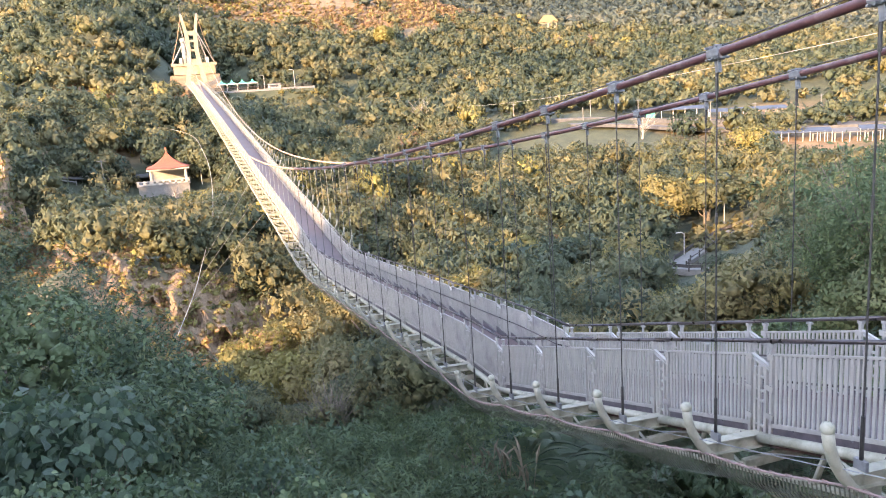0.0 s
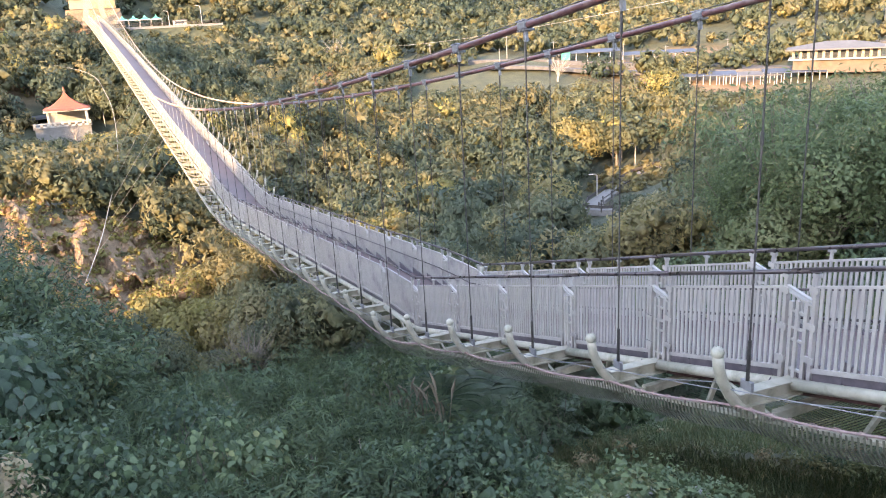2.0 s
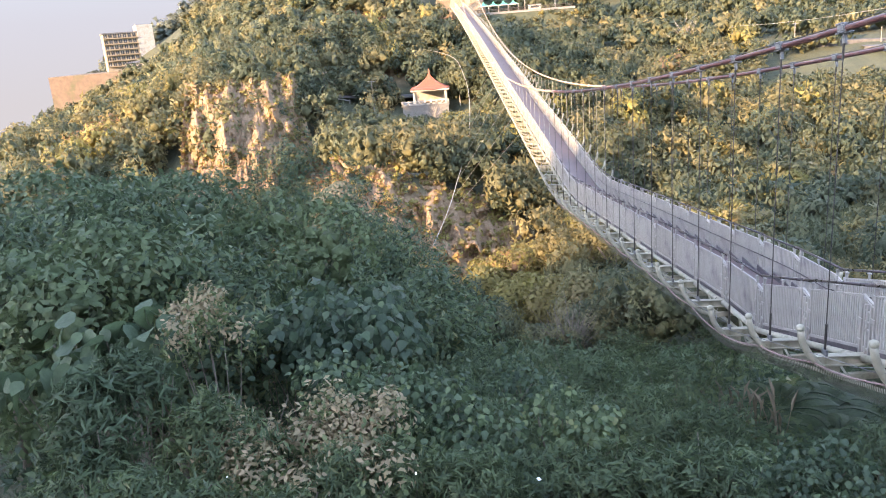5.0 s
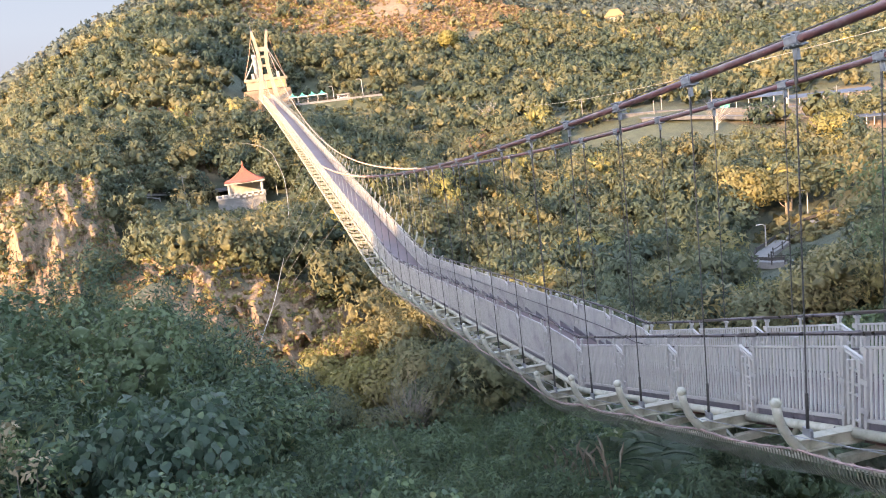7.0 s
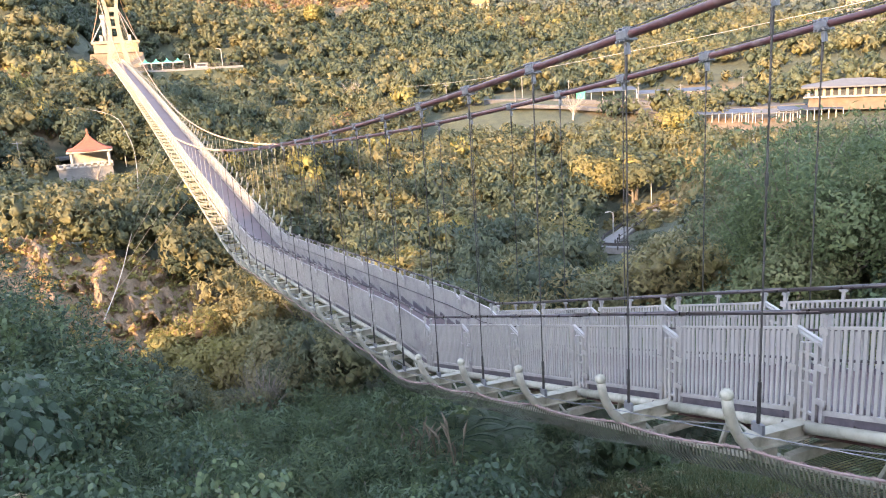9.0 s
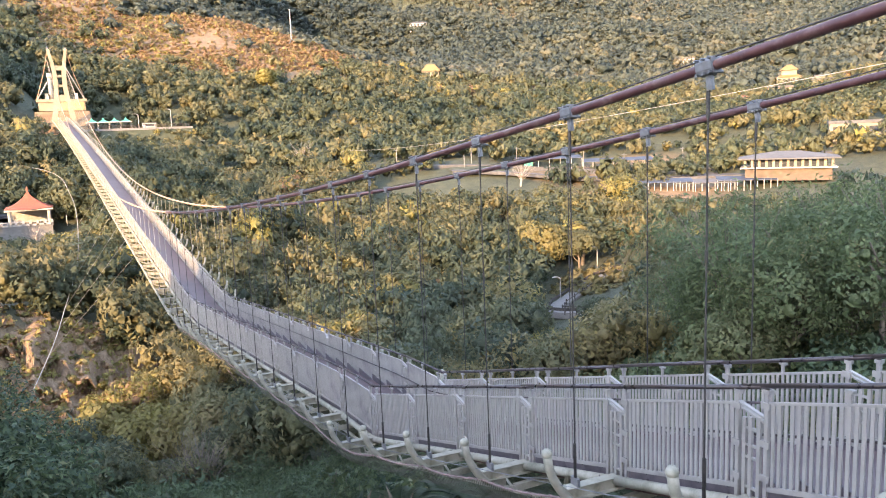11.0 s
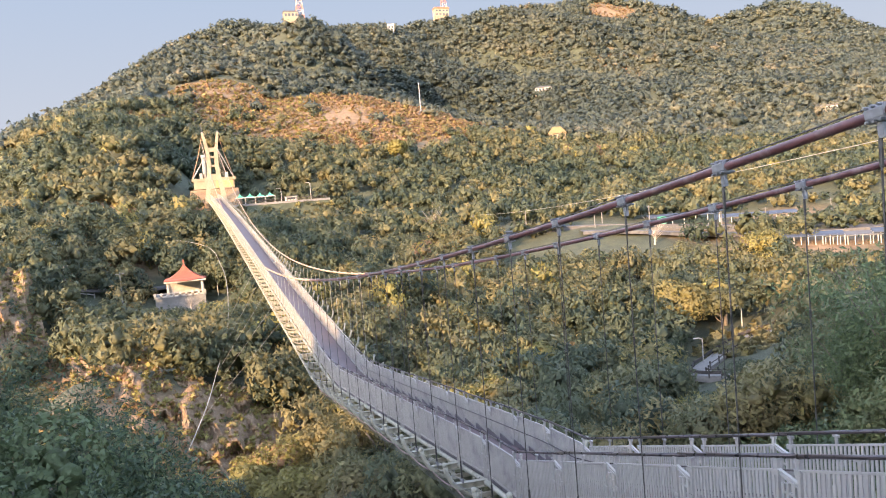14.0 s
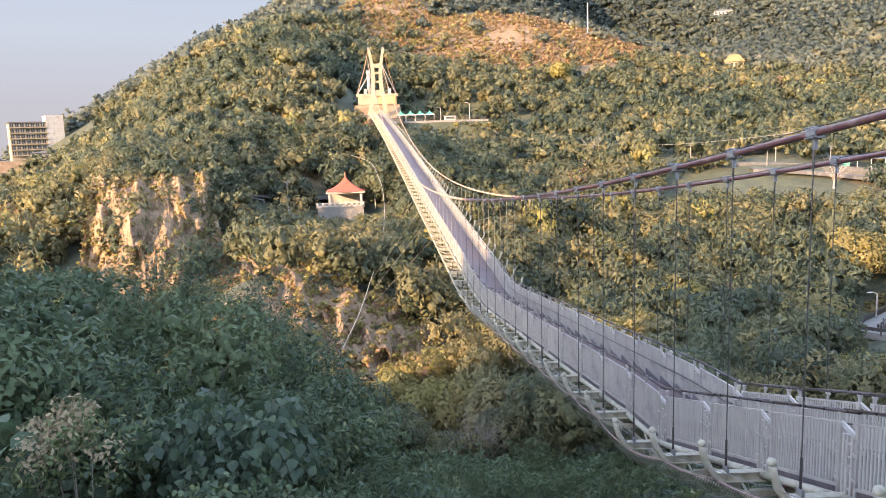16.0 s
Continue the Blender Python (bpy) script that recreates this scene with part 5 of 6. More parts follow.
# ---- rock faces ----
def rock_face(name, az0, az1, z0, z1, d0, d1, label, seed, nu=90, nv=44, tilt=0.0, fold=1.2, taper=(0, 0), green=0.85, cover=0.12):
    """A broken rock face between two bearings, its rim sunk into the hill behind it."""
    g = []
    tufts = []
    for j in range(nv + 1):
        v = j / nv
        row = []
        for i in range(nu + 1):
            u = i / nu
            wob = 0.2 * noise.noise(Vector((v * 3, seed, 0))) + 0.12 * noise.noise(Vector((u * 7, v * 7, seed)))
            edge = min(1, 3.0 * max(0, u + wob), 3.0 * max(0, 1 - u + wob), max(0, 2.2 * (1 - v) + 0.3 + wob))
            d = d0 + (d1 - d0) * v ** 1.3 + (1 - edge) ** 1.6 * 12
            lo, hi = az0 + taper[0] * v, az1 - taper[1] * v
            az = lo + (hi - lo) * u
            q = Vector((u * (az1 - az0) * 0.55 + seed, v * 4.2, seed))
            d -= 4.2 * noise.fractal(q * 1.1, 1.0, 2.0, 6) + fold * abs(noise.noise(q * 2.6)) + 0.5 * noise.noise(q * 6.5) + 0.3 * noise.noise(q * 15)
            x, y = at_bearing(az, d)
            row.append((x, y, z0 + (z1 - z0) * v + tilt * (u - 0.5) + 1.4 * noise.noise(q * 2.3)))
            if random.random() < cover + 0.3 * (1 - edge) + cover * 1.5 * noise.noise(q * 2.7):
                tufts.append((*row[-1], random.uniform(0.35, 1.0), random.uniform(0.6, 1.1)))
        g.append(row)
    v, f, t, nn = plant(TUFTS, np.array(tufts) - [0, 0, 0.2, 0, 0], np.clip(rng.normal(green, 0.16, len(tufts)), 0.2, 0.97))
    solo(name + "_scrub", leaf_mesh(name + "_scrub", v, f, LEAF, t, nn), LEAF, "dry scrub clinging to the rock face", "scrub", "stuff")
    solo(name, Shape().sheet(g), ROCK, label, "cliff", "structure")


rock_face("cliff", -21.0, -9.4, -38, -6.6, 134, 168, "sunlit orange-brown rock cliff below the road", 3.0, 130, 56, fold=0.3, taper=(2.6, 1.5), green=0.8, cover=0.1)
rock_face("bank", -9.0, 5.5, -30.5, -22.5, 94, 110, "sunlit orange earth bank above the valley floor", 11.0, 130, 34, -10.5, 0.06, green=0.9, cover=0.12)


# ---- roads and terraces ----
def ribbon(name, pts, width, material, label, lift=0.25, thick=0.5, category="road", kind="structure"):
    """A road along plan points, laid on the land with its own thickness."""
    P = []
    for (a, b), (c, d) in zip(pts, pts[1:]):
        n = max(2, int(math.hypot(c - a, d - b) / 4))
        P += [(a + (c - a) * i / n, b + (d - b) * i / n) for i in range(n)]
    P.append(pts[-1])
    zs = ground(np.array([p[0] for p in P]), np.array([p[1] for p in P])) + lift
    zs = np.convolve(np.pad(zs, 4, mode="edge"), np.ones(9) / 9, "valid")
    L, R = [], []
    for i, (x, y) in enumerate(P):
        x0, y0 = P[max(0, i - 1)]
        x1, y1 = P[min(len(P) - 1, i + 1)]
        d = math.hypot(x1 - x0, y1 - y0)
        nx, ny = -(y1 - y0) / d * width / 2, (x1 - x0) / d * width / 2
        L.append((x + nx, y + ny, zs[i]))
        R.append((x - nx, y - ny, zs[i]))
    dn = lambda q: [(a, b, c - thick) for a, b, c in q]
    solo(name, Shape().sheet([dn(L), L, R, dn(R)]), material, label, category, kind)
    return P, zs, L, R


def lamp_post(at, h, label, arm=1.1):
    t = thing("street_lamp", at, label, "street lamp", "lamps of the path")
    part("pole", Shape().tube([(0, 0, -0.3), (0, 0, h)], [0.13, 0.1], 8), WHITE, t)
    part("arm", Shape().tube([(0, 0, h - 0.05), (-arm * 0.5, 0, h + 0.25), (-arm, 0, h + 0.3)], 0.08, 6), WHITE, t)
    part("lamp_head", Shape().hexa([(-arm - 0.55, -0.14, h + 0.22), (-arm + 0.2, -0.14, h + 0.22), (-arm + 0.2, 0.14, h + 0.22), (-arm - 0.55, 0.14, h + 0.22),
                                    (-arm - 0.45, -0.1, h + 0.34), (-arm + 0.15, -0.1, h + 0.36), (-arm + 0.15, 0.1, h + 0.36), (-arm - 0.45, 0.1, h + 0.34)]), WHITE, t)


def utility_pole(x, y, h, label, arms=1, z=None):
    z = float(ground(x, y)) if z is None else z
    t = thing("utility_pole", (x, y, z), label, "utility pole")
    part("pole", Shape().tube([(0, 0, -1), (0, 0, h)], [0.17, 0.11], 8), PATHSTONE, t)
    for i in range(arms):
        part("cross_arm", Shape().box((-1.0, -0.06, h - 0.5 - i * 0.8), (1.0, 0.06, h - 0.38 - i * 0.8)), GALV, t)
    return (x, y, z + h)


def car(x, y, yaw, paint, label, z=None):
    z = float(ground(x, y)) + 0.3 if z is None else z
    t = thing("car", (x, y, z), label, "car")
    t.rotation_euler = (0, 0, radians(yaw))
    b = Shape().hexa([(-0.85, -2.2, 0.3), (0.85, -2.2, 0.3), (0.85, 2.2, 0.3), (-0.85, 2.2, 0.3), (-0.82, -2.1, 0.85), (0.82, -2.1, 0.85), (0.82, 2.15, 0.85), (-0.82, 2.15, 0.85)])
    part("body", b, paint, t)
    part("cabin", Shape().hexa([(-0.8, -1.2, 0.85), (0.8, -1.2, 0.85), (0.8, 1.9, 0.85), (-0.8, 1.9, 0.85), (-0.62, -0.6, 1.4), (0.62, -0.6, 1.4), (0.62, 1.5, 1.4), (-0.62, 1.5, 1.4)]), GLASS, t)
    part("roof", Shape().box((-0.63, -0.62, 1.4), (0.63, 1.52, 1.46)), paint, t)
    for wx in (-0.8, 0.8):
        for wy in (-1.35, 1.35):
            part("wheel", Shape().tube([(wx - 0.1, wy, 0.3), (wx + 0.1, wy, 0.3)], 0.32, 10), CARDARK, t)


# the road behind the pavilion
ribbon("road_west", [(-75, 172), (-39, 190), (-20, 196), (-3, 201), (14, 204)], 6, ASPHALT, "narrow grey hillside road behind the pavilion")
rails = Shape()
for x, y in ((-72, 169), (-64, 173), (-56, 177.5), (-48, 182), (-40, 186), (-32, 188.6), (-24, 191)):
    z = float(ground(x, y))
    rails.box((x - 0.12, y - 0.12, z - 0.5), (x + 0.12, y + 0.12, z + 1.0))
for (a, b), (c, d) in zip(((-72, 169), (-56, 177.5), (-40, 186)), ((-56, 177.5), (-40, 186), (-24, 191))):
    za, zb = float(ground(a, b)), float(ground(c, d))
    rails.beam((a, b, za + 0.7), (c, d, zb + 0.7), 0.08, 0.3)
solo("guard_rail", rails, PATHSTONE, "low grey guard rail along the hillside road", "guard rail")
for x, y, h in ((-44, 182, 8.0), (-29, 186.5, 8.0), (-18, 189, 7.5)):
    utility_pole(x, y, h, "pale concrete utility pole beside the hillside road")
car(4.5, 200, 75, CARPAINT, "white car parked on the road behind the pavilion")
car(-21.5, 196, 65, CARPAINT, "white car on the hillside road")
car(-36, 191, 60, CARDARK, "dark car on the hillside road")

# ---- pavilion ----
PV = Vector((-4.0, 189.0, -16.6))
pav = thing("pavilion", PV, "cream pavilion with a curved red tile roof on a walled terrace", "pavilion")
pav.scale = (1.45, 1.3, 1.0)
part("terrace_wall", Shape().box((-4.6, -4.4, -4.5), (2.9, 5.5, 0)), PATHSTONE, pav)
part("terrace_floor", Shape().box((-4.8, -4.6, 0), (3.1, 5.6, 0.2)), PATHSTONE, pav)
for i in range(9):
    x = -4.6 + i * 0.93
    part("balustrade_post", Shape().box((x - 0.16, -4.5, 0.2), (x + 0.16, -4.2, 1.25)), WHITE, pav)
part("balustrade_rail", Shape().box((-4.7, -4.52, 1.0), (3.0, -4.18, 1.15)), WHITE, pav)
part("balustrade_base", Shape().box((-4.7, -4.5, 0.2), (3.0, -4.2, 0.55)), WHITE, pav)
for x in (-2.6, 2.6):
    for y in (-2.4, 2.6):
        part("column", Shape().tube([(x, y, 0.2), (x, y, 3.3)], 0.24, 10), WHITE, pav)
part("back_wall", Shape().box((-2.4, 2.4, 0.2), (2.4, 2.7, 3.2)), WHITE, pav)
part("eave_slab", Shape().box((-3.2, -3.1, 3.2), (3.2, 3.3, 3.55)), WHITE, pav)
rf = []
for j in range(9):
    v = j / 8
    r = 4.1 * (1 - v) ** 1.9 + 0.06
    rf.append([(0.94 * r * math.cos(a) * (1.12 if i % 2 == 0 else 0.86), r * math.sin(a) * (1.12 if i % 2 == 0 else 0.86) + 0.1, 3.5 + 4.1 * v + (0.25 if (j == 0 and i % 2 == 0) else 0)) for i, a in enumerate(math.pi / 4 + math.pi / 4 * q for q in range(9))])
part("roof", Shape().sheet(rf), REDTILE, pav)
part("roof_finial", Shape().tube([(0, 0.1, 7.5), (0, 0.1, 8.2)], [0.16, 0.05], 8), REDTILE, pav)
ann = thing("lean_to_shelter", PV + Vector((9.4, 3.5, 0)), "low open shelter with a grey roof beside the pavilion", "shelter")
part("roof", Shape().hexa([(-2.6, -2.5, 2.6), (2.6, -2.5, 2.3), (2.6, 2.5, 2.3), (-2.6, 2.5, 2.6), (-2.6, -2.5, 2.8), (2.6, -2.5, 2.45), (2.6, 2.5, 2.45), (-2.6, 2.5, 2.8)]), GREYROOF, ann)
for x in (-2.3, 2.3):
    for y in (-2.2, 2.2):
        part("post", Shape().tube([(x, y, -3), (x, y, 2.5)], 0.1, 6), WHITE, ann)

# ---- square beside the tower: tents, kiosk, boardwalk ----
solo("square_bank", Shape().hexa([(8, 255, -4), (46, 255, -4), (46, 281, -4), (8, 281, -4), (9.5, 262.6, 4.0), (44, 262.6, 4.0), (44, 281, 4.0), (9.5, 281, 4.0)]), GROUND, "grassy earth bank under the paved square", "bank", "structure")
solo("tower_square", Shape().box((9.5, 262.5, 4.0), (44, 280, 4.7)), PATHSTONE, "pale paved square beside the tower", "terrace", "structure")
fence = Shape()
for i in range(33):
    x = 10 + i * 1.03
    fence.box((x - 0.06, 263.1, 4.7), (x + 0.06, 263.25, 5.75))
fence.box((9.8, 263.1, 5.6), (43.5, 263.25, 5.72)).box((9.8, 263.1, 5.1), (43.5, 263.25, 5.2))
solo("square_fence", fence, DARKWOOD, "dark wooden fence along the square", "fence")
for i in range(4):
    t = thing("canopy_tent", (14.5 + i * 3.35, 270, 4.7), "green pyramid canopy tent on white poles", "tent", "tents on the square")
    part("canopy", Shape().add([(-1.65, -1.65, 2.3), (1.65, -1.65, 2.3), (1.65, 1.65, 2.3), (-1.65, 1.65, 2.3), (-0.5, -0.5, 2.9), (0.5, -0.5, 2.9), (0.5, 0.5, 2.9), (-0.5, 0.5, 2.9), (0, 0, 3.7)],
                               [(0, 1, 5, 4), (1, 2, 6, 5), (2, 3, 7, 6), (3, 0, 4, 7), (4, 5, 8), (5, 6, 8), (6, 7, 8), (7, 4, 8), (3, 2, 1, 0)]), TEAL, t)
    part("valance", Shape().box((-1.66, -1.68, 2.05), (1.66, -1.64, 2.32)), WHITE, t)
    for x in (-1.6, 1.6):
        for y in (-1.6, 1.6):
            part("tent_pole", Shape().tube([(x, y, 0), (x, y, 2.35)], 0.06, 6), WHITE, t)
k = thing("kiosk", (31.5, 269, 4.7), "small white kiosk on the square", "kiosk")
part("body", Shape().box((-2.0, -1.2, 0), (2.0, 1.2, 1.5)), WHITE, k)
part("roof", Shape().box((-2.2, -1.4, 1.5), (2.2, 1.4, 1.7)), GREYROOF, k)
part("hatch", Shape().box((-1.3, -1.26, 0.6), (1.3, -1.2, 1.2)), GLASS, k)
for x, h in ((28, 4.2), (38, 5.5)):
    lamp_post((x, 266, 4.7), h, "white street lamp on the paved square")
bw = thing("boardwalk", (-8.5, 264, 5.2), "timber viewing boardwalk on braced posts", "boardwalk")
part("floor", Shape().box((-5.5, -2, 0), (6, 2, 0.35)), DARKWOOD, bw)
part("railing", Shape().box((-5.5, -2.05, 1.25), (6, -1.95, 1.4)).box((-5.5, -2.05, 0.8), (6, -1.95, 0.88)), PATHSTONE, bw)
for x in (-5, -1.5, 2, 5.5):
    part("post", Shape().box((x - 0.13, -2.0, -6), (x + 0.13, -1.75, 1.3)), DARKWOOD, bw)
for x in (-5, -1.5, 2):
    part("brace", Shape().beam((x, -1.9, -3.5), (x + 3.5, -1.9, -0.1), 0.14, 0.14), DARKWOOD, bw)
lamp_post((-13, 263.5, 5.5), 3.4, "white street lamp on the boardwalk", 0.5)

# ---- wind cable that arches beside the bridge ----
arc = [(-3.5, 95, -27.0), (-1.1, 102.4, -23.9), (0.6, 113.1, -21.7), (3.0, 128.9, -18.0), (4.2, 149.5, -13.1), (4.0, 169.8, -9.8), (1.6, 195.0, -6.1), (-8.6, 224.9, -3.9), (-18, 246, -3.5)]


def smooth_line(pts, n=8):
    out = []
    P = [Vector(p) for p in pts]
    for i in range(len(P) - 1):
        a, b, c, d = P[max(i - 1, 0)], P[i], P[i + 1], P[min(i + 2, len(P) - 1)]
        for j in range(n):
            t = j / n
            out.append(0.5 * ((2 * b) + (c - a) * t + (2 * a - 5 * b + 4 * c - d) * t * t + (3 * b - a - 3 * c + d) * t ** 3))
    return out + [P[-1]]


wind = thing("wind_cable", (0, 0, 0), "pale steel wind cable arching beside the bridge", "cable")
part("cable", Shape().tube(smooth_line(arc), 0.05, 6), WHITE, wind, smooth=True)
for i, y in enumerate((76, 84, 92, 100, 108, 116)):
    q = smooth_line(arc)[6 + i * 5]
    part("guy_wire", Shape().tube([tuple(q), on(-2.5, y + 6, -0.4)], 0.02, 4), GALV, wind)

# ---- path with lamps in the valley ----
PATH_PTS = [(70, 86), (74, 96), (72, 101), (76, 105.5), (83, 110), (92, 114.6), (106, 117)]
pp, pz, pl, pr = ribbon("path", PATH_PTS, 2.6, PATHSTONE, "pale winding concrete path in the valley", 0.35, 1.0, "path")
pf = Shape()
for side in (pl, pr):
    for i in range(0, len(side) - 1):
        (a, b, c), (d, e, f) = side[i], side[i + 1]
        pf.beam((a, b, c + 0.55), (d, e, f + 0.55), 0.1, 0.5 if side is pl else 0.12)
        pf.box((a - 0.08, b - 0.08, c - 0.3), (a + 0.08, b + 0.08, c + 0.95))
solo("path_fence", pf, DARKWOOD, "black wooden fence along the winding path", "fence")
lamp_post(rooted(78.5, 108.5), 4.6, "grey street lamp with one arm beside the path")
lamp_post(rooted(97, 121.5), 4.6, "grey street lamp with one arm above the path")

# ---- road, car park and hall on the right bank ----
ribbon("road_east", [(52, 232), (82, 229), (112, 222), (146, 212), (185, 198), (240, 170)], 9, ASPHALT, "grey asphalt road along the park", 0.4, 1.5)
ribbon("car_park", [(112, 213), (150, 199), (196, 172)], 15, ASPHALT, "grey paved car park below the road", 0.2, 1.0)
top = utility_pole(82, 225.5, 7.5, "utility pole with cross arms beside the park road", 2)
wire = [(82 + (47.8 - 82) * t, 225.5 + (36.7 - 225.5) * t, top[2] + (2.3 - top[2]) * t - 5.5 * t * (1 - t)) for t in np.linspace(0, 1.25, 40)]
solo("overhead_wire", Shape().tube(wire, 0.03, 5), WHITE, "pale overhead wire sagging above the valley", "cable")
for x, y, h in ((100, 226, 6), (124, 220, 7), (138, 214.5, 6), (158, 205, 7), (170, 199, 6), (190, 193, 8), (118, 214, 4), (150, 200, 4.5), (164, 194, 4.5)):
    utility_pole(x, y, h, "slim pale lamp and utility pole beside the park road", 1 if h > 5 else 0)
wallm = Shape().box((70, 224, -17.5), (74, 224.5, -13)).box((74, 224, -17.5), (98, 224.6, -13.6))
solo("park_wall", wallm, BLUEROOF, "low blue-grey wall beside the road", "wall")


def canopy_row(x, y, yaw, length, depth, h, bays, roof, label, z=None):
    z = float(ground(x, y)) if z is None else z
    t = thing("parking_canopy", (x, y, z), label, "canopy", "canopies of the car park")
    t.rotation_euler = (0, 0, radians(yaw))
    part("roof", Shape().hexa([(-length / 2, -depth / 2, h), (length / 2, -depth / 2, h), (length / 2, depth / 2, h + 0.7), (-length / 2, depth / 2, h + 0.7),
                               (-length / 2, -depth / 2, h + 0.25), (length / 2, -depth / 2, h + 0.25), (length / 2, depth / 2, h + 0.95), (-length / 2, depth / 2, h + 0.95)]), roof, t)
    for i in range(bays + 1):
        px = -length / 2 + length * i / bays
        part("post", Shape().tube([(px, -depth / 2 + 0.3, -2), (px, -depth / 2 + 0.3, h + 0.1)], 0.14, 6), WHITE, t)
        part("rib", Shape().box((px - 0.12, -depth / 2, h + 0.27), (px + 0.12, depth / 2, h + 0.3)), WHITE, t)
    return t


canopy_row(150, 214, -24, 22, 6, 2.8, 6, BLUEROOF, "long blue-grey parking canopy on white posts")
canopy_row(172, 205, -28, 24, 6, 3.0, 7, BLUEROOF, "long blue-grey parking canopy on white posts")
for i in range(3):
    canopy_row(160 + i * 9, 170 - i * 7, -40, 16, 6, 2.4, 9, GREYROOF if i % 2 else BLUEROOF, "striped blue-grey parking canopy below the park")
solo("park_sign", Shape().box((140, 213, -13), (143.2, 213.3, -10.6)), TEAL, "plain teal sign board beside the canopies", "sign")

HA = Vector((189, 151, -15.2))
hall = thing("hall", HA, "low colonnaded hall with a grey hipped roof", "building")
hall.rotation_euler = (0, 0, radians(-50))
hall.scale = (0.8, 0.8, 0.58)
part("plinth", Shape().box((-14, -7, -5), (14, 7, 1.0)), EARTH, hall)
part("floor_edge", Shape().box((-15.6, -8.6, 1.0), (15.6, 8.6, 1.5)), WHITE, hall)
part("core_wall", Shape().box((-12.5, -5.8, 1.5), (12.5, 6, 5.4)), GLASS, hall)
for i in range(13):
    x = -14 + i * 28 / 12
    part("column", Shape().box((x - 0.42, -7.4, 1.5), (x + 0.42, -6.6, 5.4)), CREAM, hall)
part("roof", Shape().add([(-16.5, -9.4, 5.4), (16.5, -9.4, 5.4), (16.5, 9.4, 5.4), (-16.5, 9.4, 5.4), (-16.5, -9.4, 6.0), (16.5, -9.4, 6.0), (16.5, 9.4, 6.0), (-16.5, 9.4, 6.0), (-4, 0, 9.0), (4, 0, 9.0)],
                         [(3, 2, 1, 0), (0, 1, 5, 4), (1, 2, 6, 5), (2, 3, 7, 6), (3, 0, 4, 7), (4, 5, 9, 8), (5, 6, 9), (6, 7, 8, 9), (7, 4, 8)]), GREYROOF, hall)


def house(name, at, yaw, w, d, h, roof_h, wall, roof, label, storeys=1, cols=4, flat=False):
    t = thing(name, at, label, "building")
    t.rotation_euler = (0, 0, radians(yaw))
    part("wall", Shape().box((-w / 2, -d / 2, -4), (w / 2, d / 2, h)), wall, t)
    if flat:
        part("roof", Shape().box((-w / 2 - 0.4, -d / 2 - 0.4, h), (w / 2 + 0.4, d / 2 + 0.4, h + roof_h)), roof, t)
    else:
        e = 0.9
        part("roof", Shape().add([(-w / 2 - e, -d / 2 - e, h - 0.1), (w / 2 + e, -d / 2 - e, h - 0.1), (w / 2 + e, d / 2 + e, h - 0.1), (-w / 2 - e, d / 2 + e, h - 0.1), (-w / 4, 0, h + roof_h), (w / 4, 0, h + roof_h)],
                                 [(3, 2, 1, 0), (0, 1, 5, 4), (1, 2, 5), (2, 3, 4, 5), (3, 0, 4)]), roof, t)
    for j in range(storeys):
        for i in range(cols):
            x = -w / 2 + w * (i + 0.5) / cols
            z = h * (j + 0.3) / storeys
            ww = w / cols * 0.3
            win = part("window", Shape().box((x - ww, -d / 2 - 0.03, z), (x + ww, -d / 2 + 0.1, z + h / storeys * 0.45)), GLASS, t)
            part("sill", Shape().box((x - ww - 0.1, -d / 2 - 0.16, z - 0.14), (x + ww + 0.1, -d / 2 - 0.03, z - 0.03)), WHITE, win)
    return t


def up(x, y, lift=0.0):
    return (x, y, float(ground(x, y)) + lift)


house("house", up(214.5, 428.5, 1.5), -25, 10, 8, 3.2, 4.2, CREAM, YELLOWTILE, "small house with a golden hipped roof among trees")
tm = house("temple", up(390, 313, 1), -50, 13, 9, 6, 2.2, CREAM, YELLOWTILE, "cream temple with stacked golden roofs", 2, 5)
part("upper_storey", Shape().box((-4, -3, 7.2), (4, 3, 10)), CREAM, tm)
part("upper_roof", Shape().add([(-5.2, -4.2, 10), (5.2, -4.2, 10), (5.2, 4.2, 10), (-5.2, 4.2, 10), (-1.2, 0, 13.2), (1.2, 0, 13.2)], [(3, 2, 1, 0), (0, 1, 5, 4), (1, 2, 5), (2, 3, 4, 5), (3, 0, 4)]), YELLOWTILE, tm)
for x, y, w, roof in ((330, 268, 14, GREYROOF), (352, 262, 10, GREYROOF), (318, 284, 9, REDTILE), (372, 272, 16, GREYROOF), (252, 171, 22, GREYROOF), (300, 236, 12, GREYROOF)):
    house("house", up(x, y, 1), -50, w, 8, 4.0, 1.0, CREAM, roof, "low pale house on the village slope", 1, 4, roof is not REDTILE)

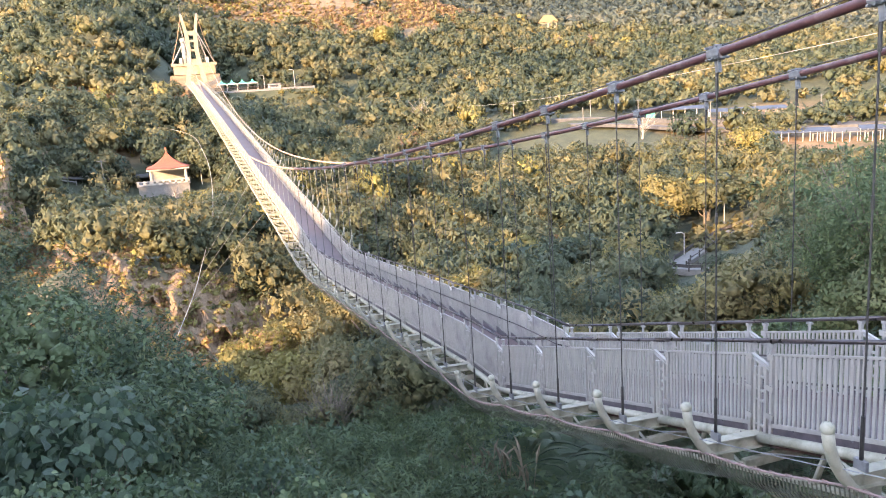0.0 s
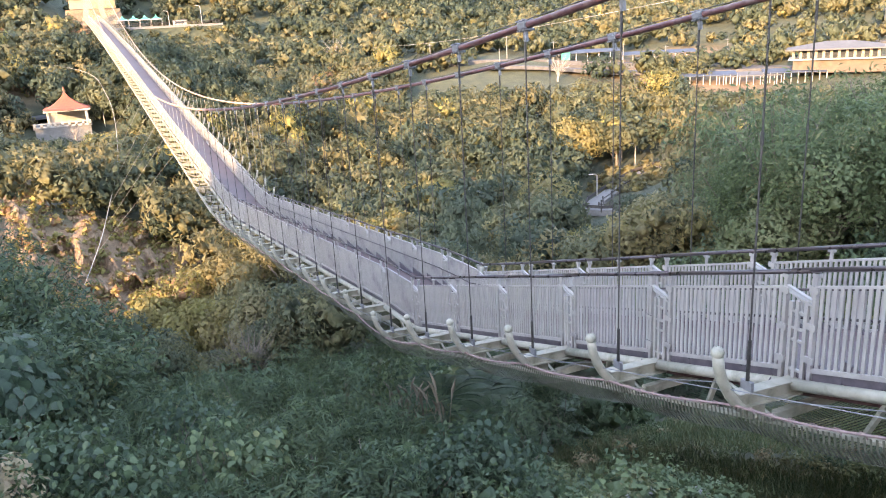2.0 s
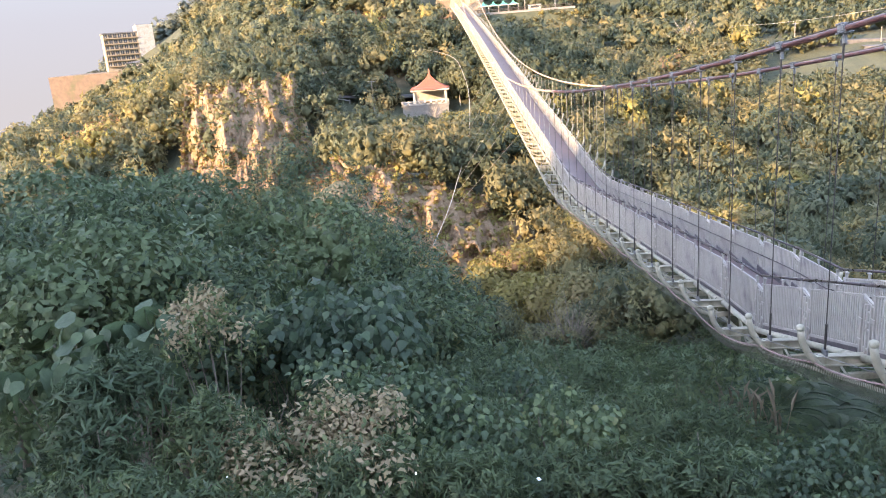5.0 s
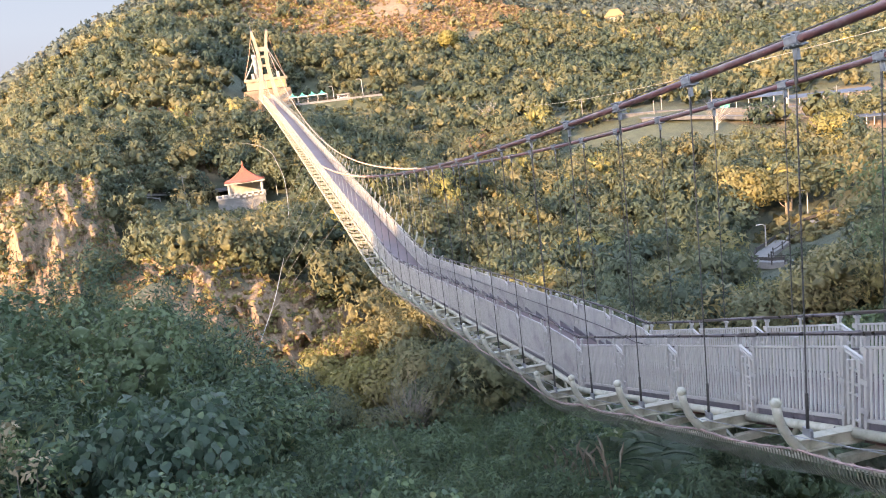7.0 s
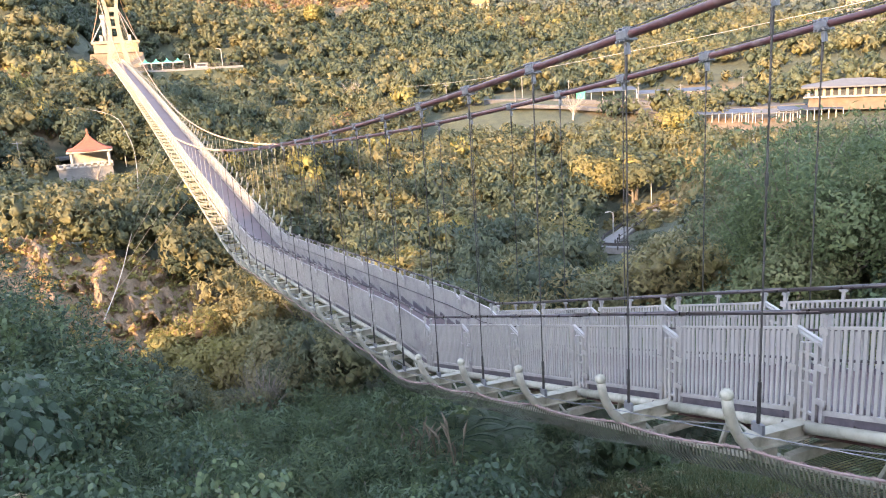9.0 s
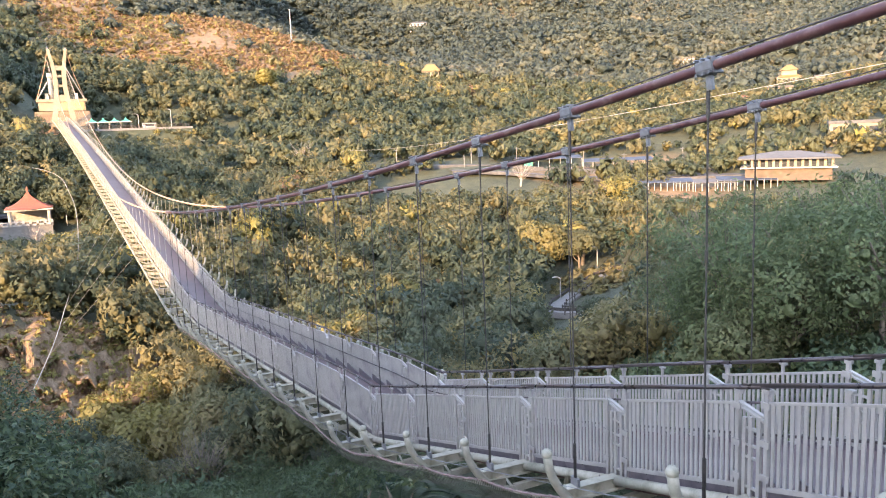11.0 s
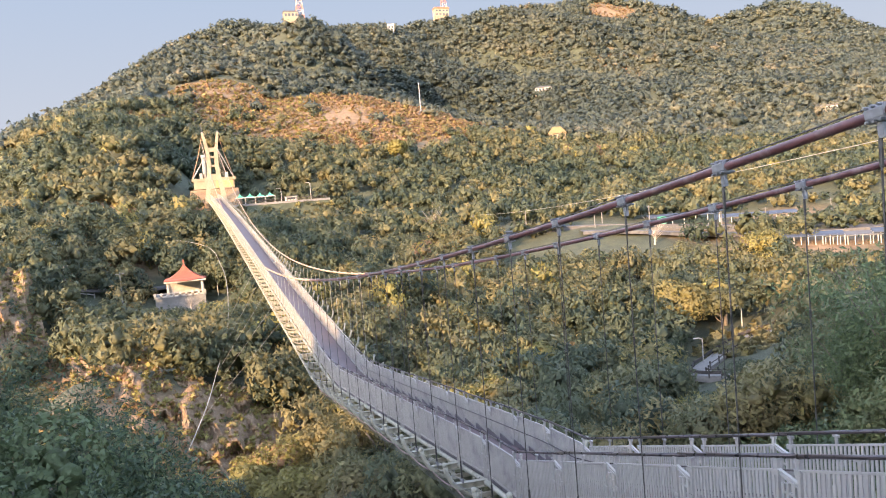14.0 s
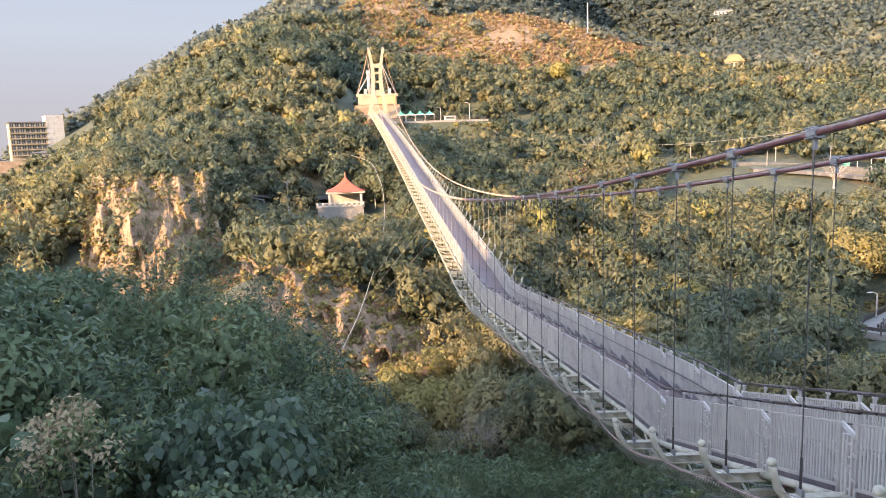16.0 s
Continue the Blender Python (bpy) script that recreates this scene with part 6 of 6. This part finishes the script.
HT = (-178, 449, -6.0)
hotel = thing("hotel", HT, "cream seven-storey hotel block with rows of windows", "building")
hotel.rotation_euler = (0, 0, radians(28))
part("wall", Shape().box((-13, -7, -6), (13, 7, 19)), CREAM, hotel)
part("stair_tower", Shape().box((5, -7.6, -6), (13.6, 7.4, 23)), WHITE, hotel)
part("roof", Shape().box((-13.4, -7.4, 19), (5, 7.4, 19.7)), GREYROOF, hotel)
for j in range(6):
    part("balcony_slab", Shape().box((-13.3, -8.2, 1.4 + j * 3), (5, -7.0, 1.7 + j * 3)), CREAM, hotel)
    for i in range(7):
        x = -11.8 + i * 2.5
        win = part("window", Shape().box((x - 0.85, -7.06, 2.0 + j * 3), (x + 0.85, -6.9, 3.9 + j * 3)), GLASS, hotel)
        part("mullion", Shape().box((x - 0.06, -7.1, 2.0 + j * 3), (x + 0.06, -7.06, 3.9 + j * 3)), WHITE, win)
house("low_building", (-160, 432, -7.0), 20, 27, 8, 4.0, 1.0, WHITE, GREYROOF, "long low white building in front of the hotel", 1, 9)
house("house", (-137, 446, 0.5), 10, 14, 8, 3.6, 1.6, CREAM, YELLOWTILE, "small cream house with a golden roof by the ridge", 1, 5)
house("house", (-150, 452, -1.0), 10, 9, 8, 4.2, 1.0, BLUEROOF, BLUEROOF, "small pale blue house by the ridge", 1, 3)
solo("hotel_terrace", Shape().box((-215, 425, -30), (-120, 470, -7.2)), EARTH, "earth terrace under the hotel", "terrace", "structure")


def lattice_mast(at, h, w, label):
    t = thing("radio_mast", at, label, "mast")
    n = 8
    for i in range(n):
        z0, z1 = h * i / n, h * (i + 1) / n
        w0, w1 = w * (1 - 0.75 * i / n), w * (1 - 0.75 * (i + 1) / n)
        b = Shape()
        c0 = [(-w0, -w0, z0), (w0, -w0, z0), (w0, w0, z0), (-w0, w0, z0)]
        c1 = [(-w1, -w1, z1), (w1, -w1, z1), (w1, w1, z1), (-w1, w1, z1)]
        for k in range(4):
            b.tube([c0[k], c1[k]], 0.3, 4).tube([c0[k], c1[(k + 1) % 4]], 0.2, 4).tube([c1[k], c1[(k + 1) % 4]], 0.2, 4)
        part("mast_section", b, ORANGE if i % 2 == 0 else WHITE, t, kind="stuff")
    part("antenna", Shape().tube([(0, 0, h), (0, 0, h * 1.2)], 0.2, 5), WHITE, t)


lattice_mast(up(100, 668, 4), 34, 3.4, "red and white lattice radio mast on the ridge")
lattice_mast(up(319, 925, 4), 40, 4.4, "red and white lattice radio mast behind the station")
house("station_building", up(92, 668, 6), 0, 12, 8, 5, 1, CREAM, GREYROOF, "cream station building beside the radio mast", 1, 4, True)
house("station_building", up(312, 918, 8), 0, 18, 10, 9, 2, CREAM, ORANGE, "orange-topped station building on the ridge", 2, 4, True)
house("house", up(222, 828, 6), -10, 7, 6, 5, 1, WHITE, WHITE, "small white house high on the mountain", 1, 2, True)
house("house", up(311, 643, 3), -25, 15, 7, 3.4, 1.6, WHITE, GREYROOF, "white farmhouse on the mountain slope", 1, 5)
house("house", up(417, 423, 2), -45, 13, 7, 3, 1.0, WHITE, GREYROOF, "long white shed on the hillside", 1, 5, True)
tk = thing("water_tank", up(38, 704, 3), "white domed water tank on the mountain", "tank")
part("shell", Shape().tube([(0, 0, -3), (0, 0, 1.5)], 2.4, 14), WHITE, tk)
part("dome", Shape().ball((0, 0, 1.5), 2.3, 14, 8), WHITE, tk, smooth=True)
mp = thing("radio_mast", up(143, 476), "slim grey pole mast on the dry hillside", "mast")
part("pole", Shape().tube([(0, 0, -1), (0, 0, 20)], [0.5, 0.3], 8), GALV, mp)
part("base_cabin", Shape().box((-2, -1.5, -1), (0.9, 0.8, 2)), GALV, mp)

bx, by = rng.uniform(9, 45, 130), rng.uniform(251, 262, 130)
bz = np.maximum(ground(bx, by), np.interp(by, [255, 262.6], [-4, 4.0])) - 0.5
sv, sf, st, sn = plant(CROWNS_FAR, np.stack([bx, by, bz, np.minimum(rng.uniform(0.9, 1.8, 130), np.maximum(0.5, (5.2 - bz) / 1.5)), rng.uniform(0.7, 1.0, 130)], 1), np.clip(rng.normal(0.45, 0.2, 130), 0.05, 0.95))
solo("bank_bushes", leaf_mesh("bank_bushes", sv, sf, LEAF, st, sn), LEAF, "green bushes on the bank below the square", "bushes", "stuff")

# ---- dry scrub on the open hillsides ----
x, y, d = [np.concatenate(q) for q in zip(*[(lambda a, b: (a, b, np.hypot(a, b)))(cx + rx * 0.95 * np.sqrt(rng.uniform(size=n)) * np.cos(th), cy + ry * 0.95 * np.sqrt(rng.uniform(size=n)) * np.sin(th))
                                            for (cx, cy, (rx, ry)), n in zip(DRY[:7] + [(-2, 98, (20, 15)), (-14, 88, (18, 14)), (8, 92, (14, 11)), (93, 113, (13, 8))], (3600, 700, 500, 150, 250, 260, 500, 420, 420, 300, 200)) for th in [rng.uniform(0, 2 * math.pi, n)]])]
sz = rng.uniform(0.9, 2.9, len(x)) * np.where(np.hypot(x, y) < 125, 0.5, np.where(np.hypot(x, y) < 180, 0.8, 1.0))
sv, sf, st, sn = plant(TUFTS, np.stack([x, y, ground(x, y) - 0.4, sz, rng.uniform(0.6, 1.1, len(x))], 1), np.clip(np.where(x > 80, np.where(y < 130, 0.62, 1.04), 0.99) + 0.05 * rng.normal(size=len(x)), 0.4, 1.0))
solo("hill_scrub", leaf_mesh("hill_scrub", sv, sf, LEAF, st, sn), LEAF, "dry brown scrub on the open hillside", "scrub", "stuff")

# ---- near details: grass, rocks, flowers, reeds and ferns ----
NG = 64000
gx, gy = 11.2 + 8.0 * np.sqrt(rng.uniform(size=NG)) * np.cos(q := rng.uniform(0, 2 * math.pi, NG)), 9.8 + 7.0 * np.sqrt(rng.uniform(size=NG)) * np.sin(q)
gz = ground(gx, gy)
patch = waves(gx * 6, gy * 6, 5)
h = rng.uniform(0.05, 0.16, NG) * (1.2 + 0.5 * patch)
lean = rng.normal(size=(NG, 2)) * 0.07
th = rng.uniform(0, math.pi, NG)
gw = 0.026
gv = np.stack([np.stack([gx - np.cos(th) * gw, gy - np.sin(th) * gw, gz - 0.02], 1), np.stack([gx + np.cos(th) * gw, gy + np.sin(th) * gw, gz - 0.02], 1), np.stack([gx + lean[:, 0], gy + lean[:, 1], gz + h], 1)], 1).reshape(-1, 3)
gf = np.arange(3 * NG).reshape(-1, 3)
gn = np.repeat(unit(np.stack([lean[:, 0] * 3, lean[:, 1] * 3 - 0.3, np.ones(NG)], 1)), 3, axis=0)
solo("grass", leaf_mesh("grass", gv, gf, LEAF_NEAR, np.repeat(np.clip(0.66 - 0.12 * patch + 0.1 * rng.normal(size=NG), 0.2, 0.95), 3), gn), LEAF_NEAR, "short mown grass on the bank under the bridge", "grass", "stuff")


def boulder(x, y, r, label, lift=0.1):
    g = np.random.default_rng(int(abs(x) * 100 + abs(y) * 37))
    bm = bmesh.new()
    bmesh.ops.create_icosphere(bm, subdivisions=3, radius=1)
    for v in bm.verts:
        k = 1 + 0.35 * noise.noise(v.co * 1.4 + Vector((x, y, 0))) + 0.12 * noise.noise(v.co * 4)
        v.co = Vector((v.co.x * r * k * 1.25, v.co.y * r * k, v.co.z * r * k * 0.6))
    me = bpy.data.meshes.new("boulder")
    bm.to_mesh(me)
    bm.free()
    me.materials.append(STONE)
    ob = new("boulder", me)
    ob.location = (x, y, float(ground(x, y)) + lift * r + 0.06)
    ob.rotation_euler = (0, 0, g.uniform(0, 6))
    tagged(ob, label, "rock", "rocks at the slope's edge")


for az, d, r in ((13.5, 5.0, 0.16), (17.5, 5.1, 0.2), (20.5, 5.2, 0.17), (42, 9.2, 0.22), (46, 9.4, 0.18), (38.5, 9.0, 0.12), (34, 11, 0.14)):
    boulder(*at_bearing(az, d), r, "pale grey weathered boulder at the edge of the slope")

az = np.radians(rng.uniform(-30, 10, 90))
d = rng.uniform(6, 16, 90)
fx, fy = d * np.sin(az), d * np.cos(az)
fz = ground(fx, fy) + rng.uniform(0.5, 1.3, 90)
fv, ff = leaves(rng, np.stack([fx, fy, fz], 1), rng.normal(size=(90, 3)) + [0, -1.0, 1.2], 0.022, 0.8, 0.1)
fm = leaf_mesh("flowers", fv, ff, FLOWER, 0.5)
solo("flowers", fm, FLOWER, "tiny white wild flowers among the near bushes", "flowers", "stuff")


def fern(x, y, n, L, tint, label, base=1.0):
    g = np.random.default_rng(int(abs(x * 50) + abs(y * 20)))
    t = thing("fern", rooted(x, y), label, "fern")
    cs, ns = [], []
    st = Shape()
    for i in range(n):
        a = 2 * math.pi * i / n + g.uniform(-0.2, 0.2)
        s = np.linspace(0.12, 1, 26)
        r, h = L * s, base + L * (0.95 * s - 0.85 * s ** 2)
        mid = np.stack([r * math.cos(a), r * math.sin(a), h], 1)
        st.tube([tuple(p) for p in mid[::5]], 0.018, 4)
        for sg in (-1, 1):
            w = 0.4 * np.sin(np.pi * np.clip(s, 0.05, 0.97)) ** 0.7 * L * 0.5
            tip = mid + np.stack([-math.sin(a) * w * sg + math.cos(a) * 0.1, math.cos(a) * w * sg + math.sin(a) * 0.1, -0.25 * w], 1)
            cs.append((mid, tip))
    vs, fs, k = [], [], 0
    for mid, tip in cs:
        d = unit(tip - mid)
        side = np.cross(d, [0, 0, 1.0]) * 0.032 * L
        q = np.stack([mid - side * 0.4, mid * 0.5 + tip * 0.5 + side, tip, mid * 0.5 + tip * 0.5 - side], 1).reshape(-1, 3)
        m = np.arange(len(mid))[:, None] * 4 + k
        vs.append(q)
        fs += [m + [0, 1, 2], m + [0, 2, 3]]
        k += len(q)
    part("trunk", Shape().tube([(0, 0, -0.4), (0, 0, base + 0.05)], 0.1, 7), BARK, t)
    part("frond_ribs", st, LEAF_NEAR, t)
    part("fronds", leaf_mesh("fronds", np.concatenate(vs), np.concatenate(fs), LEAF_NEAR, tint), LEAF_NEAR, t, kind="stuff")


for az, d, rise, L in ((30, 25, -0.5, 2.4), (27, 24.5, -0.51, 2.2), (32.5, 24, -0.515, 2.2), (24, 24, -0.515, 1.9), (28.5, 21.5, -0.555, 1.8), (25.5, 21, -0.57, 1.6), (31.5, 20.5, -0.565, 1.7)):
    x, y = at_bearing(az, d)
    fern(x, y, 10, L, 0.2, "dark green tree fern with long arching fronds", max(0.4, rise * d - float(ground(x, y)) - 0.27 * L))
for az, d in ((19.8, 22), (21, 22.6), (22.6, 22), (24.4, 20)):
    x, y = at_bearing(az, d)
    t = thing("reed", rooted(x, y), "dry buff reed with feathery plumes", "reed")
    g = np.random.default_rng(int(az * 10))
    for i in range(7):
        a, l = g.uniform(0, 6.28), g.uniform(0.2, 0.6)
        tp = (l * math.cos(a), l * math.sin(a), g.uniform(1.9, 2.6))
        part("stalk", Shape().tube([(0, 0, -0.2), (tp[0] * 0.4, tp[1] * 0.4, tp[2] * 0.6), tp], 0.012, 4), REED, t)
        part("plume", Shape().tube([tp, (tp[0] * 1.2, tp[1] * 1.2, tp[2] + 0.25), (tp[0] * 1.7, tp[1] * 1.7, tp[2] + 0.5)], [0.025, 0.05, 0.008], 5), REED, t)
